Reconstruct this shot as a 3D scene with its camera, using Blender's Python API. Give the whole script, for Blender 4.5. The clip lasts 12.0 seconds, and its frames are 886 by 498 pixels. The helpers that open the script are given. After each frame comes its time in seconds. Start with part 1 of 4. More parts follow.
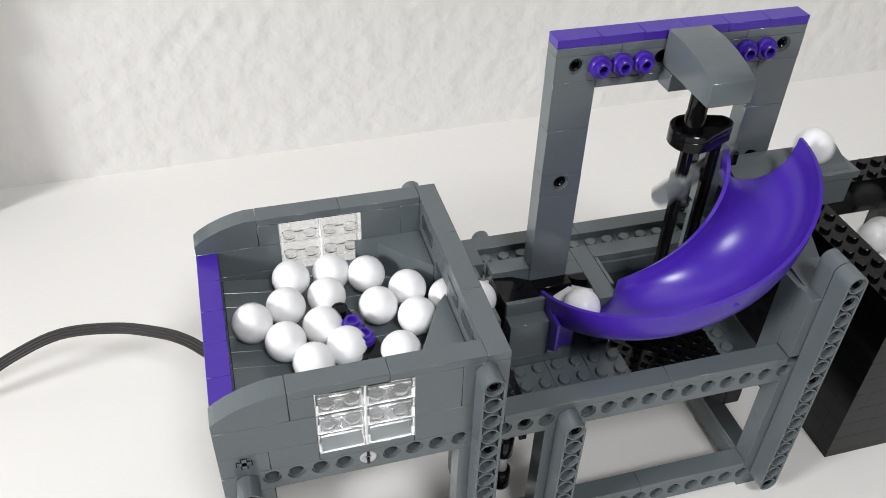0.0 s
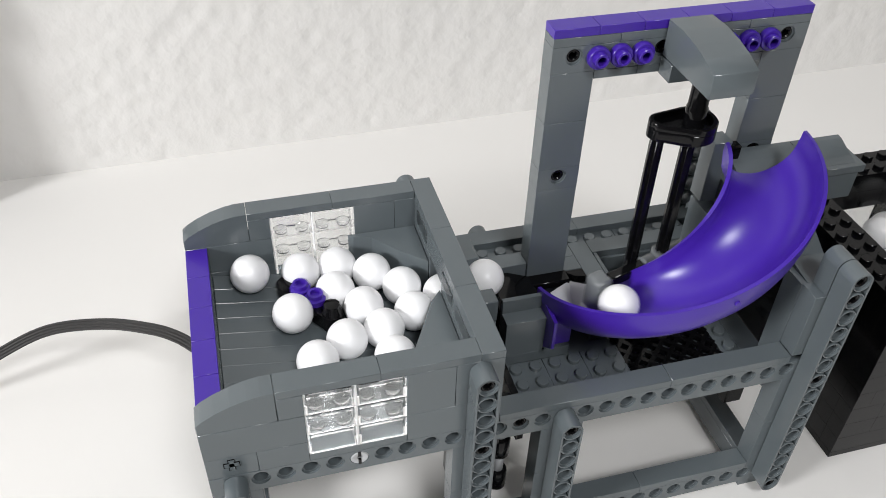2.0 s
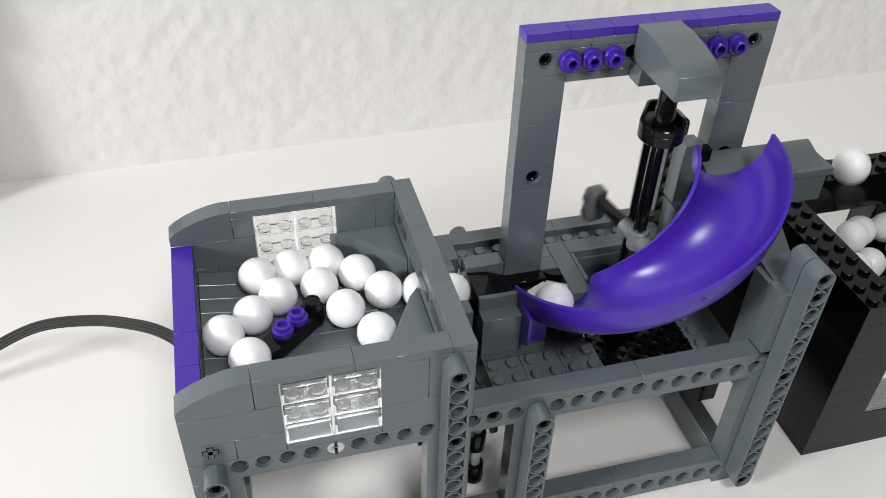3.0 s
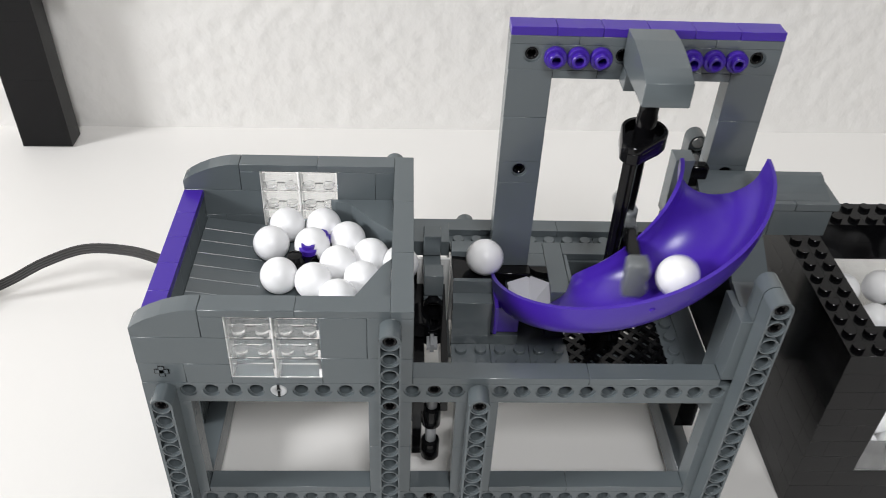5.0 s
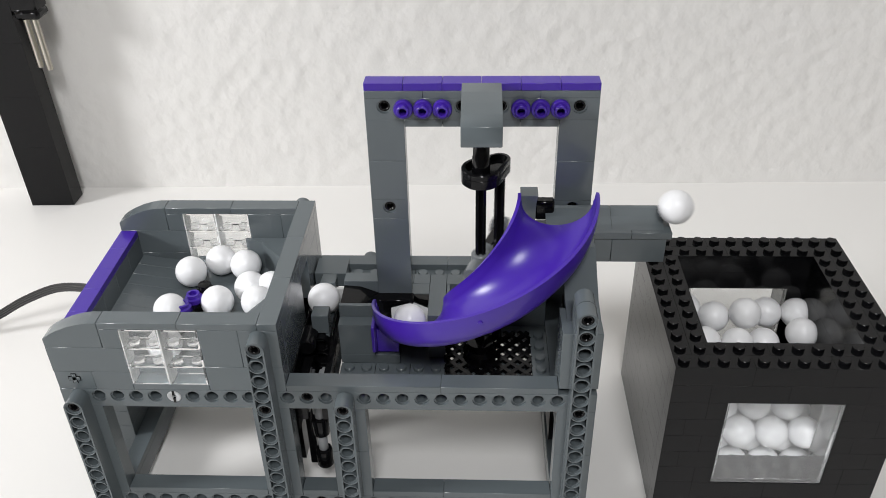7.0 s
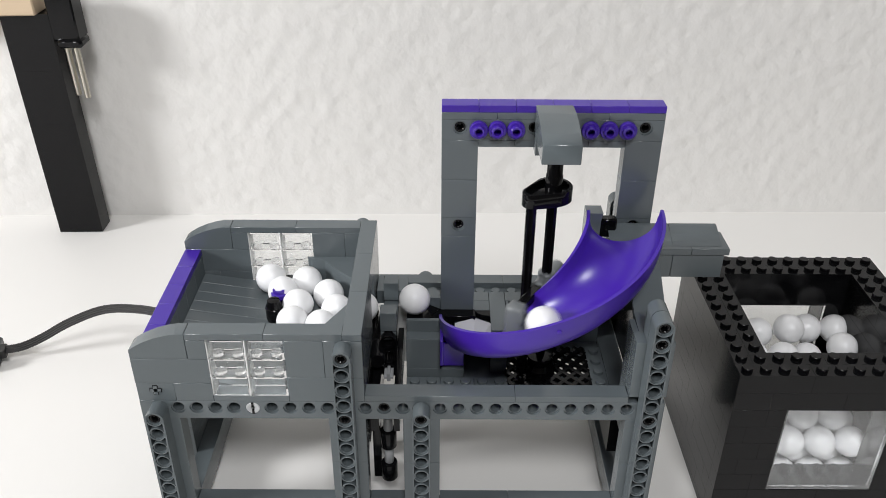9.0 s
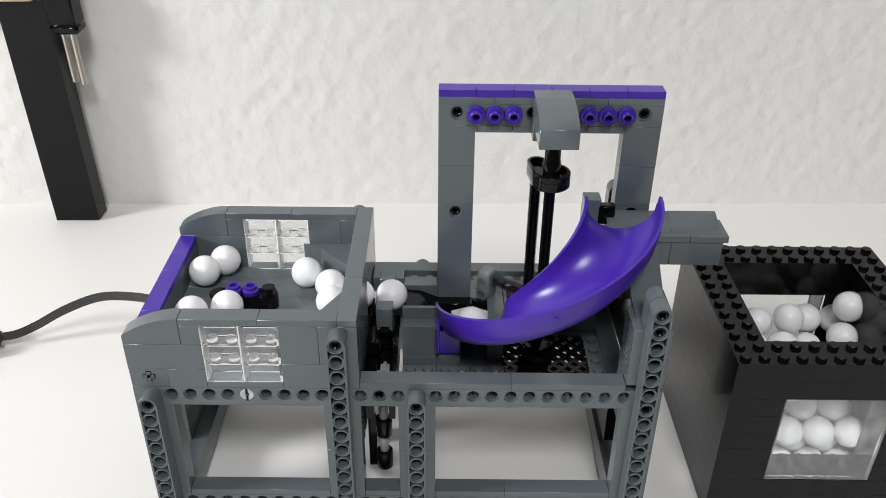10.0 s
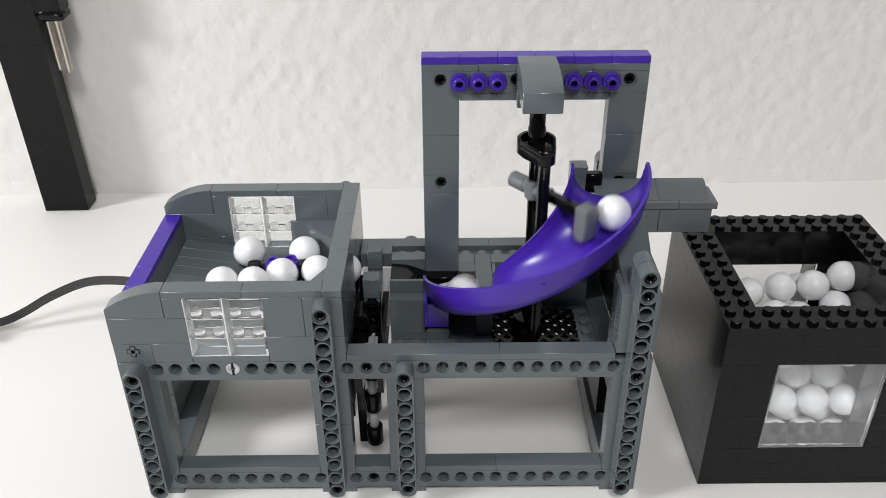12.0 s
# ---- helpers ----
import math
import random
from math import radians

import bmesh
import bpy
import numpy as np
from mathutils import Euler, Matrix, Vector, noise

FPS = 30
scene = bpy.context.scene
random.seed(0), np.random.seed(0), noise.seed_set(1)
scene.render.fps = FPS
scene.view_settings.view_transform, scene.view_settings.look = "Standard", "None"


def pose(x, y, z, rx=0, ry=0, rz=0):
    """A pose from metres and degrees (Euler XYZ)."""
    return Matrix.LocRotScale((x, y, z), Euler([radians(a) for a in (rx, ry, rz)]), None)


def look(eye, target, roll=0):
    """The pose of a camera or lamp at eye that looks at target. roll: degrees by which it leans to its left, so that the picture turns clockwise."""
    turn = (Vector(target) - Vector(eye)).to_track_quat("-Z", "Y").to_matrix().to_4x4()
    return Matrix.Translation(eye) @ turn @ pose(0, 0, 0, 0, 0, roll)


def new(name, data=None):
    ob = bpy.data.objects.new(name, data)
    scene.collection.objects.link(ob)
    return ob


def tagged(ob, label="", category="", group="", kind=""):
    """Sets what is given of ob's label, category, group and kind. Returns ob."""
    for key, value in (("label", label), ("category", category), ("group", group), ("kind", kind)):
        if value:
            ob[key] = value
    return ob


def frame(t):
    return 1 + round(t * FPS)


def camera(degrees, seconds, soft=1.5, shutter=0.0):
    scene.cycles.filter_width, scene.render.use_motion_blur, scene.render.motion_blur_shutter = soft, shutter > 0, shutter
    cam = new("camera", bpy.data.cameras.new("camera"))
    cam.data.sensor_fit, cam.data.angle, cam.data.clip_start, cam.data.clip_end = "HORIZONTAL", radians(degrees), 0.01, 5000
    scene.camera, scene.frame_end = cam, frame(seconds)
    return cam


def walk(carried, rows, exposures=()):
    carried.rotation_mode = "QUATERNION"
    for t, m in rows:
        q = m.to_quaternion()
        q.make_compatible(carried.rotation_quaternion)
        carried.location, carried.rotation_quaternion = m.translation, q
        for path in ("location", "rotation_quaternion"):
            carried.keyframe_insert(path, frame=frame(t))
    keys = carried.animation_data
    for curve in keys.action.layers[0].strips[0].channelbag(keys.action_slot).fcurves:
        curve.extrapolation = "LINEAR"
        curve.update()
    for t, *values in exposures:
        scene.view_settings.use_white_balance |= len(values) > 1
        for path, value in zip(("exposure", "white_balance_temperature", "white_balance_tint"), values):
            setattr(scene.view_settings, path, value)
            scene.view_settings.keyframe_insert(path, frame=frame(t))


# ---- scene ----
cam = camera(55.2, 12.0, soft=0.9, shutter=0.4)
PATH = [
    (0, (0.019, -0.174, 0.309), (0.466, 1.304, -0.963), 2.0),
    (0.5, (0.02, -0.169, 0.308), (0.45, 1.305, -0.973), 1.7),
    (1, (0.02, -0.166, 0.306), (0.447, 1.304, -0.981), 1.7),
    (1.5, (0.021, -0.167, 0.305), (0.452, 1.301, -0.984), 1.8),
    (2, (0.024, -0.169, 0.305), (0.46, 1.301, -0.979), 1.9),
    (2.5, (0.026, -0.175, 0.306), (0.467, 1.303, -0.967), 2.1),
    (3, (0.03, -0.181, 0.307), (0.466, 1.307, -0.956), 2.1),
    (3.2, (0.032, -0.184, 0.309), (0.46, 1.308, -0.951), 2.1),
    (4.8, (0.081, -0.2, 0.303), (0.218, 1.352, -0.951), 2.9),
    (5, (0.092, -0.208, 0.305), (0.186, 1.354, -0.94), 2.9),
    (5.5, (0.12, -0.229, 0.309), (0.121, 1.358, -0.908), 3.0),
    (6, (0.149, -0.243, 0.314), (0.082, 1.373, -0.863), 1.9),
    (6.5, (0.173, -0.247, 0.317), (0.081, 1.397, -0.818), -0.1),
    (6.7, (0.177, -0.25, 0.319), (0.077, 1.398, -0.808), -1.0),
    (8.3, (0.141, -0.28, 0.321), (0.154, 1.437, -0.705), -0.4),
    (8.5, (0.137, -0.277, 0.323), (0.142, 1.435, -0.711), -0.2),
    (9, (0.128, -0.276, 0.318), (0.133, 1.44, -0.709), 0.4),
    (9.5, (0.129, -0.273, 0.315), (0.133, 1.439, -0.719), 0.6),
    (10, (0.13, -0.275, 0.313), (0.133, 1.435, -0.724), 0.6),
    (10.5, (0.13, -0.277, 0.31), (0.125, 1.434, -0.725), 0.0),
    (11, (0.132, -0.277, 0.306), (0.124, 1.435, -0.727), -0.5),
    (11.5, (0.134, -0.279, 0.303), (0.127, 1.434, -0.73), -0.6),
    (12, (0.136, -0.279, 0.299), (0.139, 1.434, -0.732), -0.4),
]
walk(cam, [(t, look(eye, target, roll)) for t, eye, target, roll in PATH])

# world and lights
world = bpy.data.worlds.new("room_world")
scene.world = world
world.use_nodes = True
bg = world.node_tree.nodes["Background"]
bg.inputs["Color"].default_value = (0.98, 0.98, 1.0, 1)
bg.inputs["Strength"].default_value = 0.01


def ceiling_lamp(name, eye, target, size, power, color=(0.98, 0.985, 1.0)):
    data = bpy.data.lights.new(name, "AREA")
    data.shape, data.size, data.energy, data.color = "DISK", size, power, color
    ob = new(name, data)
    ob.matrix_world = look(eye, target)
    return ob


ceiling_lamp("ceiling_lamp", (0.235, -1.06, 1.55), (0.1, 0.1, 0.0), 0.46, 16)
ceiling_lamp("desk_lamp", (-1.35, -0.42, 0.76), (0.05, 0.15, 0.05), 0.40, 21)
scene.view_settings.exposure = 0.04

U, P = 0.008, 0.0032          # stud pitch and plate height
G = 0.00005                   # play between neighbouring pieces


# materials
def shader(name, color, rough=0.35, metal=0.0, bump=0.0, scale=400.0, vary=0.035, coat=0.0, mottling=60.0):
    m = bpy.data.materials.new(name)
    m.use_nodes = True
    nt = m.node_tree
    b = nt.nodes["Principled BSDF"]
    tc = nt.nodes.new("ShaderNodeTexCoord")
    n1 = nt.nodes.new("ShaderNodeTexNoise")
    n1.inputs["Scale"].default_value, n1.inputs["Detail"].default_value = mottling, 4.0
    nt.links.new(tc.outputs["Object"], n1.inputs["Vector"])
    info = nt.nodes.new("ShaderNodeObjectInfo")
    add = nt.nodes.new("ShaderNodeMath")
    add.operation = "ADD"
    nt.links.new(n1.outputs["Fac"], add.inputs[0])
    nt.links.new(info.outputs["Random"], add.inputs[1])
    ramp = nt.nodes.new("ShaderNodeMapRange")
    ramp.inputs["From Min"].default_value, ramp.inputs["From Max"].default_value = 0.3, 1.7
    ramp.inputs["To Min"].default_value, ramp.inputs["To Max"].default_value = 1 - vary, 1 + vary
    nt.links.new(add.outputs[0], ramp.inputs["Value"])
    mix = nt.nodes.new("ShaderNodeMix")
    mix.data_type, mix.blend_type = "RGBA", "MULTIPLY"
    mix.inputs["Factor"].default_value = 1.0
    mix.inputs["A"].default_value = (*color, 1)
    nt.links.new(ramp.outputs[0], mix.inputs["B"])
    nt.links.new(mix.outputs["Result"], b.inputs["Base Color"])
    n2 = nt.nodes.new("ShaderNodeTexNoise")
    n2.inputs["Scale"].default_value, n2.inputs["Detail"].default_value = scale, 3.0
    nt.links.new(tc.outputs["Object"], n2.inputs["Vector"])
    rr = nt.nodes.new("ShaderNodeMapRange")
    rr.inputs["To Min"].default_value, rr.inputs["To Max"].default_value = rough * 0.93, min(1.0, rough * 1.07)
    nt.links.new(n2.outputs["Fac"], rr.inputs["Value"])
    nt.links.new(rr.outputs[0], b.inputs["Roughness"])
    b.inputs["Metallic"].default_value = metal
    b.inputs["Coat Weight"].default_value = coat
    if bump:
        bp = nt.nodes.new("ShaderNodeBump")
        bp.inputs["Strength"].default_value, bp.inputs["Distance"].default_value = bump, 0.001
        nt.links.new(n2.outputs["Fac"], bp.inputs["Height"])
        nt.links.new(bp.outputs[0], b.inputs["Normal"])
    return m


GREY = shader("grey_plastic", (0.115, 0.134, 0.143), 0.20)
BLACK = shader("black_plastic", (0.0042, 0.0042, 0.0048), 0.12)
BLACK.node_tree.nodes["Principled BSDF"].inputs["Specular IOR Level"].default_value = 0.24
PURPLE = shader("purple_plastic", (0.052, 0.016, 0.33), 0.29)
WHITE = shader("ball_plastic", (0.90, 0.90, 0.91), 0.34, vary=0.02)
ball_bsdf = WHITE.node_tree.nodes["Principled BSDF"]
ball_bsdf.inputs["Subsurface Weight"].default_value = 0.7
ball_bsdf.inputs["Subsurface Radius"].default_value = (0.006, 0.006, 0.006)
PALE = shader("white_plastic", (0.75, 0.75, 0.74), 0.35, vary=0.02)
SILVER = shader("light_grey_plastic", (0.35, 0.36, 0.37), 0.35)
BUSH = shader("pale_bush_plastic", (0.50, 0.51, 0.52), 0.35)
STEEL = shader("steel", (0.55, 0.52, 0.45), 0.3, metal=1.0)
CARDBOARD = shader("pale_wood", (0.62, 0.48, 0.33), 0.6)
CABLE = shader("cable_rubber", (0.018, 0.017, 0.017), 0.45)
TABLE = shader("white_laminate", (0.80, 0.785, 0.76), 0.42, vary=0.02, mottling=6, bump=0.02, scale=1500)


def glass(name, tint=(0.95, 0.96, 0.96), rough=0.03):
    m = bpy.data.materials.new(name)
    m.use_nodes = True
    b = m.node_tree.nodes["Principled BSDF"]
    b.inputs["Base Color"].default_value = (*tint, 1)
    b.inputs["Transmission Weight"].default_value = 1.0
    b.inputs["Roughness"].default_value = rough
    b.inputs["IOR"].default_value = 1.5
    return m


CLEAR = glass("clear_plastic")
CLEARBRICK = glass("clear_brick_plastic", (0.97, 0.975, 0.975))
CLEARBRICK.node_tree.nodes["Principled BSDF"].inputs["Roughness"].default_value = 0.01
SILL = glass("clear_sill_plastic", (0.97, 0.975, 0.975))
SILL.node_tree.nodes["Principled BSDF"].inputs["Transmission Weight"].default_value = 1.0
HAZY = glass("hazy_clear_plastic", rough=0.05)
HAZY.node_tree.nodes["Principled BSDF"].inputs["Transmission Weight"].default_value = 0.94


def plaster():
    m = shader("wall_plaster", (0.80, 0.785, 0.76), 0.8, vary=0.02, mottling=8)
    nt = m.node_tree
    b = nt.nodes["Principled BSDF"]
    tc = nt.nodes.new("ShaderNodeTexCoord")
    a = nt.nodes.new("ShaderNodeTexNoise")
    a.inputs["Scale"].default_value, a.inputs["Detail"].default_value = 85.0, 4.0
    v = nt.nodes.new("ShaderNodeTexVoronoi")
    v.inputs["Scale"].default_value = 90.0
    v.feature = "SMOOTH_F1"
    s = nt.nodes.new("ShaderNodeMath")
    s.operation = "ADD"
    for n in (a, v):
        nt.links.new(tc.outputs["Object"], n.inputs["Vector"])
    nt.links.new(a.outputs["Fac"], s.inputs[0])
    nt.links.new(v.outputs["Distance"], s.inputs[1])
    bp = nt.nodes.new("ShaderNodeBump")
    bp.inputs["Strength"].default_value, bp.inputs["Distance"].default_value = 0.3, 0.004
    nt.links.new(s.outputs[0], bp.inputs["Height"])
    nt.links.new(bp.outputs[0], b.inputs["Normal"])
    return m


PLASTER = plaster()


# mesh helpers
def mesh_of(name, bm, material, smooth=False):
    bmesh.ops.recalc_face_normals(bm, faces=bm.faces)
    me = bpy.data.meshes.new(name)
    bm.to_mesh(me)
    bm.free()
    me.materials.append(material)
    if smooth:
        me.polygons.foreach_set("use_smooth", [True] * len(me.polygons))
        me.set_sharp_from_angle(angle=radians(38))
    return me


def part(name, bm, material, parent, label="", at=None, smooth=True):
    ob = new(name, bm if isinstance(bm, bpy.types.Mesh) else mesh_of(name, bm, material, smooth))
    ob.parent = parent
    if at is not None:
        ob.matrix_basis = at if isinstance(at, Matrix) else Matrix.Translation(at)
    if label:
        ob["label"] = label
    return ob


def thing(name, label, category, m=None, group=""):
    ob = new(name)
    ob.empty_display_size = 0.02
    if m is not None:
        ob.matrix_basis = m
    return tagged(ob, label, category, group)


def slab(bm, x0, y0, z0, x1, y1, z1, bevel=0.00018):
    vs = [bm.verts.new((x, y, z)) for x in (x0, x1) for y in (y0, y1) for z in (z0, z1)]
    fs = [bm.faces.new([vs[i] for i in f]) for f in ((0, 1, 3, 2), (4, 6, 7, 5), (0, 4, 5, 1), (2, 3, 7, 6), (0, 2, 6, 4), (1, 5, 7, 3))]
    if bevel:
        es = {e for f in fs for e in f.edges}
        bmesh.ops.bevel(bm, geom=list(es), offset=bevel, segments=1, affect="EDGES")
    return vs


def ring_loop(bm, c, r, axis, n=16, start=0.0):
    out = []
    for i in range(n):
        a = start + 2 * math.pi * i / n
        ca, sa = r * math.cos(a), r * math.sin(a)
        d = {"x": (0, ca, sa), "y": (ca, 0, sa), "z": (ca, sa, 0)}[axis]
        out.append(bm.verts.new((c[0] + d[0], c[1] + d[1], c[2] + d[2])))
    return out


def skin(bm, a, b):
    n = len(a)
    for i in range(n):
        bm.faces.new((a[i], a[(i + 1) % n], b[(i + 1) % n], b[i]))


def lathe(bm, profile, axis="z", c=(0, 0, 0), n=20, closed=False):
    """Turn a list of (radius, height) round an axis."""
    k = "xyz".index(axis)
    loops = []
    for r, h in profile:
        p = list(c)
        p[k] += h
        loops.append(ring_loop(bm, p, max(r, 1e-6), axis, n))
    for a, b in zip(loops, loops[1:]):
        skin(bm, a, b)
    if closed:
        skin(bm, loops[-1], loops[0])
    else:
        bm.faces.new(loops[0])
        bm.faces.new(loops[-1])
    return loops


def prism(bm, pts, y0, y1, plane="xz", bevel=0.0):
    """A closed outline in a plane, pulled along the third axis."""
    def at(p, d):
        return {"xz": (p[0], d, p[1]), "yz": (d, p[0], p[1]), "xy": (p[0], p[1], d)}[plane]
    a = [bm.verts.new(at(p, y0)) for p in pts]
    b = [bm.verts.new(at(p, y1)) for p in pts]
    skin(bm, a, b)
    f = [bm.faces.new(a), bm.faces.new(b)]
    if bevel:
        es = {e for v in a + b for e in v.link_edges}
        bmesh.ops.bevel(bm, geom=list(es), offset=bevel, segments=1, affect="EDGES")
    return f


def add_stud(bm, x, y, z):
    lathe(bm, [(0.0024, 0), (0.0024, 0.0015), (0.0022, 0.0017)], "z", (x, y, z), 12)


CACHE = {}


def brick_mesh(nx, ny, h, material, studs=False):
    key = (nx, ny, h, material.name, studs)
    if key not in CACHE:
        bm = bmesh.new()
        black = material.name == "black_plastic"
        g = 0.00002 if black else G
        slab(bm, g, g, g / 2, nx * U - g, ny * U - g, h * P - g / 2, 0.00005 if black else 0.00013)
        if studs:
            for i in range(round(nx)):
                for j in range(round(ny)):
                    add_stud(bm, (i + 0.5) * U, (j + 0.5) * U, h * P)
        CACHE[key] = mesh_of("brick", bm, material, True)
    return CACHE[key]


def brick(parent, x, y, z, nx, ny, h, material=None, name="brick", studs=False, label=""):
    """x, y in studs, z and h in plates."""
    return part(name, brick_mesh(nx, ny, h, material or GREY, studs), None, parent, label, (x * U, y * U, z * P))


def bore(bm, c, d, front, back, half_x, half_z):
    """A square tube of wall round one cross hole along y: faces with a stepped round hole."""
    n = 16
    for yy, s in ((front, 1), (back, -1)):
        sq = []
        for i in range(n):
            a = 2 * math.pi * i / n
            ca, sa = math.cos(a), math.sin(a)
            k = 1 / max(abs(ca) / half_x[1 if ca > 0 else 0], abs(sa) / half_z[1 if sa > 0 else 0])
            sq.append([c[0] + ca * k, yy, c[1] + sa * k])
        for cx in (-half_x[0], half_x[1]):
            for cz in (-half_z[0], half_z[1]):
                sq[round(math.atan2(cz, cx) / (2 * math.pi) * n) % n] = [c[0] + cx, yy, c[1] + cz]
        sq = [bm.verts.new(p) for p in sq]
        r1 = ring_loop(bm, (c[0], yy, c[1]), 0.0031, "y", n)
        r2 = ring_loop(bm, (c[0], yy + s * 0.0008, c[1]), 0.0031, "y", n)
        r3 = ring_loop(bm, (c[0], yy + s * 0.0008, c[1]), 0.0024, "y", n)
        r4 = ring_loop(bm, (c[0], yy + s * d / 2, c[1]), 0.0024, "y", n)
        skin(bm, sq, r1), skin(bm, r1, r2), skin(bm, r2, r3), skin(bm, r3, r4)


def technic_mesh(nx, material, ny=1):
    """A one-stud-deep brick with a cross hole between each two studs."""
    key = ("technic", nx, material.name)
    if key not in CACHE:
        bm = bmesh.new()
        h, zc = 3 * P, 0.0058
        L, D = nx * U - 2 * G, U - G
        for i in range(1, nx):
            x0 = G if i == 1 else (i - 0.5) * U
            x1 = nx * U - G if i == nx - 1 else (i + 0.5) * U
            c = (i * U, zc)
            bore(bm, c, D - G, G, D, (c[0] - x0, x1 - c[0]), (zc, h - zc))
        for z in (0, h):
            bm.faces.new([bm.verts.new(p) for p in ((G, G, z), (nx * U - G, G, z), (nx * U - G, D, z), (G, D, z))])
        for x in (G, nx * U - G):
            bm.faces.new([bm.verts.new(p) for p in ((x, G, 0), (x, D, 0), (x, D, h), (x, G, h))])
        bmesh.ops.remove_doubles(bm, verts=bm.verts, dist=1e-6)
        CACHE[key] = mesh_of("technic_brick", bm, material, True)
    return CACHE[key]


def technic(parent, x, y, z, nx, material=None, along="x"):
    m = Matrix.Translation((x * U, y * U, z * P))
    if along == "y":
        m = m @ pose(U, 0, 0, 0, 0, 90)
    return part("technic_brick", technic_mesh(nx, material or GREY), None, parent, "", m)


def liftarm_mesh(n, material):
    """An upright beam of n round holes along z, round-ended, front face towards -y, first hole at the origin."""
    key = ("liftarm", n, material.name)
    if key not in CACHE:
        bm = bmesh.new()
        r, t, D = 0.0039, 0.0007, 0.0078
        for i in range(n):
            z = i * U
            lathe(bm, [(0.0031, 0.0), (0.0035, 0.0), (0.0035, D), (0.0031, D), (0.0031, D - 0.0008), (0.0025, D - 0.0008),
                       (0.0025, 0.0008), (0.0031, 0.0008)], "y", (0, 0, z), 18, closed=True)
            if i < n - 1:
                slab(bm, -r + t, 0.0034, z + 0.0026, r - t, D - 0.0034, z + U - 0.0026, 0)
        for s in (-1, 1):
            slab(bm, min(s * r, s * (r - t)), 0, 0, max(s * r, s * (r - t)), D, (n - 1) * U, 0)
        for zc, s in ((0, -1), ((n - 1) * U, 1)):
            out = []
            for rad in (r, r - t):
                out.append([[bm.verts.new((rad * math.cos(a), y, zc + s * rad * math.sin(a)))
                             for a in [math.pi * k / 12 for k in range(13)]] for y in (0, D)])
            for k in range(12):
                (of, ob_), (nf, nb) = out
                bm.faces.new((of[k], of[k + 1], ob_[k + 1], ob_[k]))
                bm.faces.new((of[k], of[k + 1], nf[k + 1], nf[k]))
                bm.faces.new((ob_[k], ob_[k + 1], nb[k + 1], nb[k]))
        CACHE[key] = mesh_of("liftarm", bm, material, True)
    return CACHE[key]


def pin_mesh(material):
    key = ("pin", material.name)
    if key not in CACHE:
        bm = bmesh.new()
        lathe(bm, [(0.0013, 0.004), (0.0013, 0.0014), (0.0017, 0.0010), (0.0021, 0.0010), (0.00245, 0.0013), (0.00245, 0.0075)], "y", n=14)
        slab(bm, -0.0003, 0.0009, 0.0012, 0.0003, 0.0020, 0.0024, 0)
        CACHE[key] = mesh_of("pin", bm, material, True)
    return CACHE[key]


# the room
def sheet(name, bm, material, label):
    return tagged(new(name, mesh_of(name, bm, material)), label, kind="structure")


bm = bmesh.new()
slab(bm, -1.2, -0.42, -0.03, 1.6, 0.330, 0.0, 0.001)
sheet("table_top", bm, TABLE, "smooth white laminate table top against the wall")
bm = bmesh.new()
slab(bm, -2.05, 0.0, -0.8, 2.35, 0.12, 1.8, 0)
wall = sheet("wall_north", bm, PLASTER, "rough white plastered wall behind the table")
wall.matrix_basis = pose(0, 0.307, 0, 0, 0, 1.2)
# unseen room shell, added; its grey is set by the bounce light wanted
ROOM = shader("room_bounce_grey", (0.36, 0.355, 0.345), 0.8, vary=0.03, mottling=3)
PARQUET = shader("floor_wood", (0.24, 0.15, 0.09), 0.5, vary=0.15, mottling=5)
for name, lo, hi, mat, label in (("wall_west", (-2.1, -2.7, -0.75), (-2.0, 0.35, 1.75), ROOM, "unseen plain side wall added for bounce light"),
                                 ("wall_east", (2.3, -2.7, -0.75), (2.4, 0.40, 1.75), ROOM, "unseen plain side wall added for bounce light"),
                                 ("wall_south", (-2.1, -2.8, -0.75), (2.4, -2.7, 1.75), ROOM, "unseen plain wall added behind the viewer for bounce light"),
                                 ("ceiling", (-2.1, -2.8, 1.75), (2.4, 0.40, 1.85), ROOM, "unseen plain ceiling added for bounce light"),
                                 ("floor", (-2.1, -2.8, -0.85), (2.4, 0.40, -0.75), PARQUET, "unseen brown wooden floor added to close the room")):
    bm = bmesh.new()
    slab(bm, *lo, *hi, 0)
    sheet(name, bm, mat, label)
for x in (-1.15, 1.55):
    for y in (-0.38, 0.22):
        bm = bmesh.new()
        slab(bm, x - 0.025, y - 0.025, -0.75, x + 0.025, y + 0.025, -0.03, 0.002)
        sheet("table_leg", bm, TABLE, "white square table leg")

# the ball machine
machine = thing("ball_machine", "dark grey brick-built ball machine with purple slide, on white table", "toy machine")


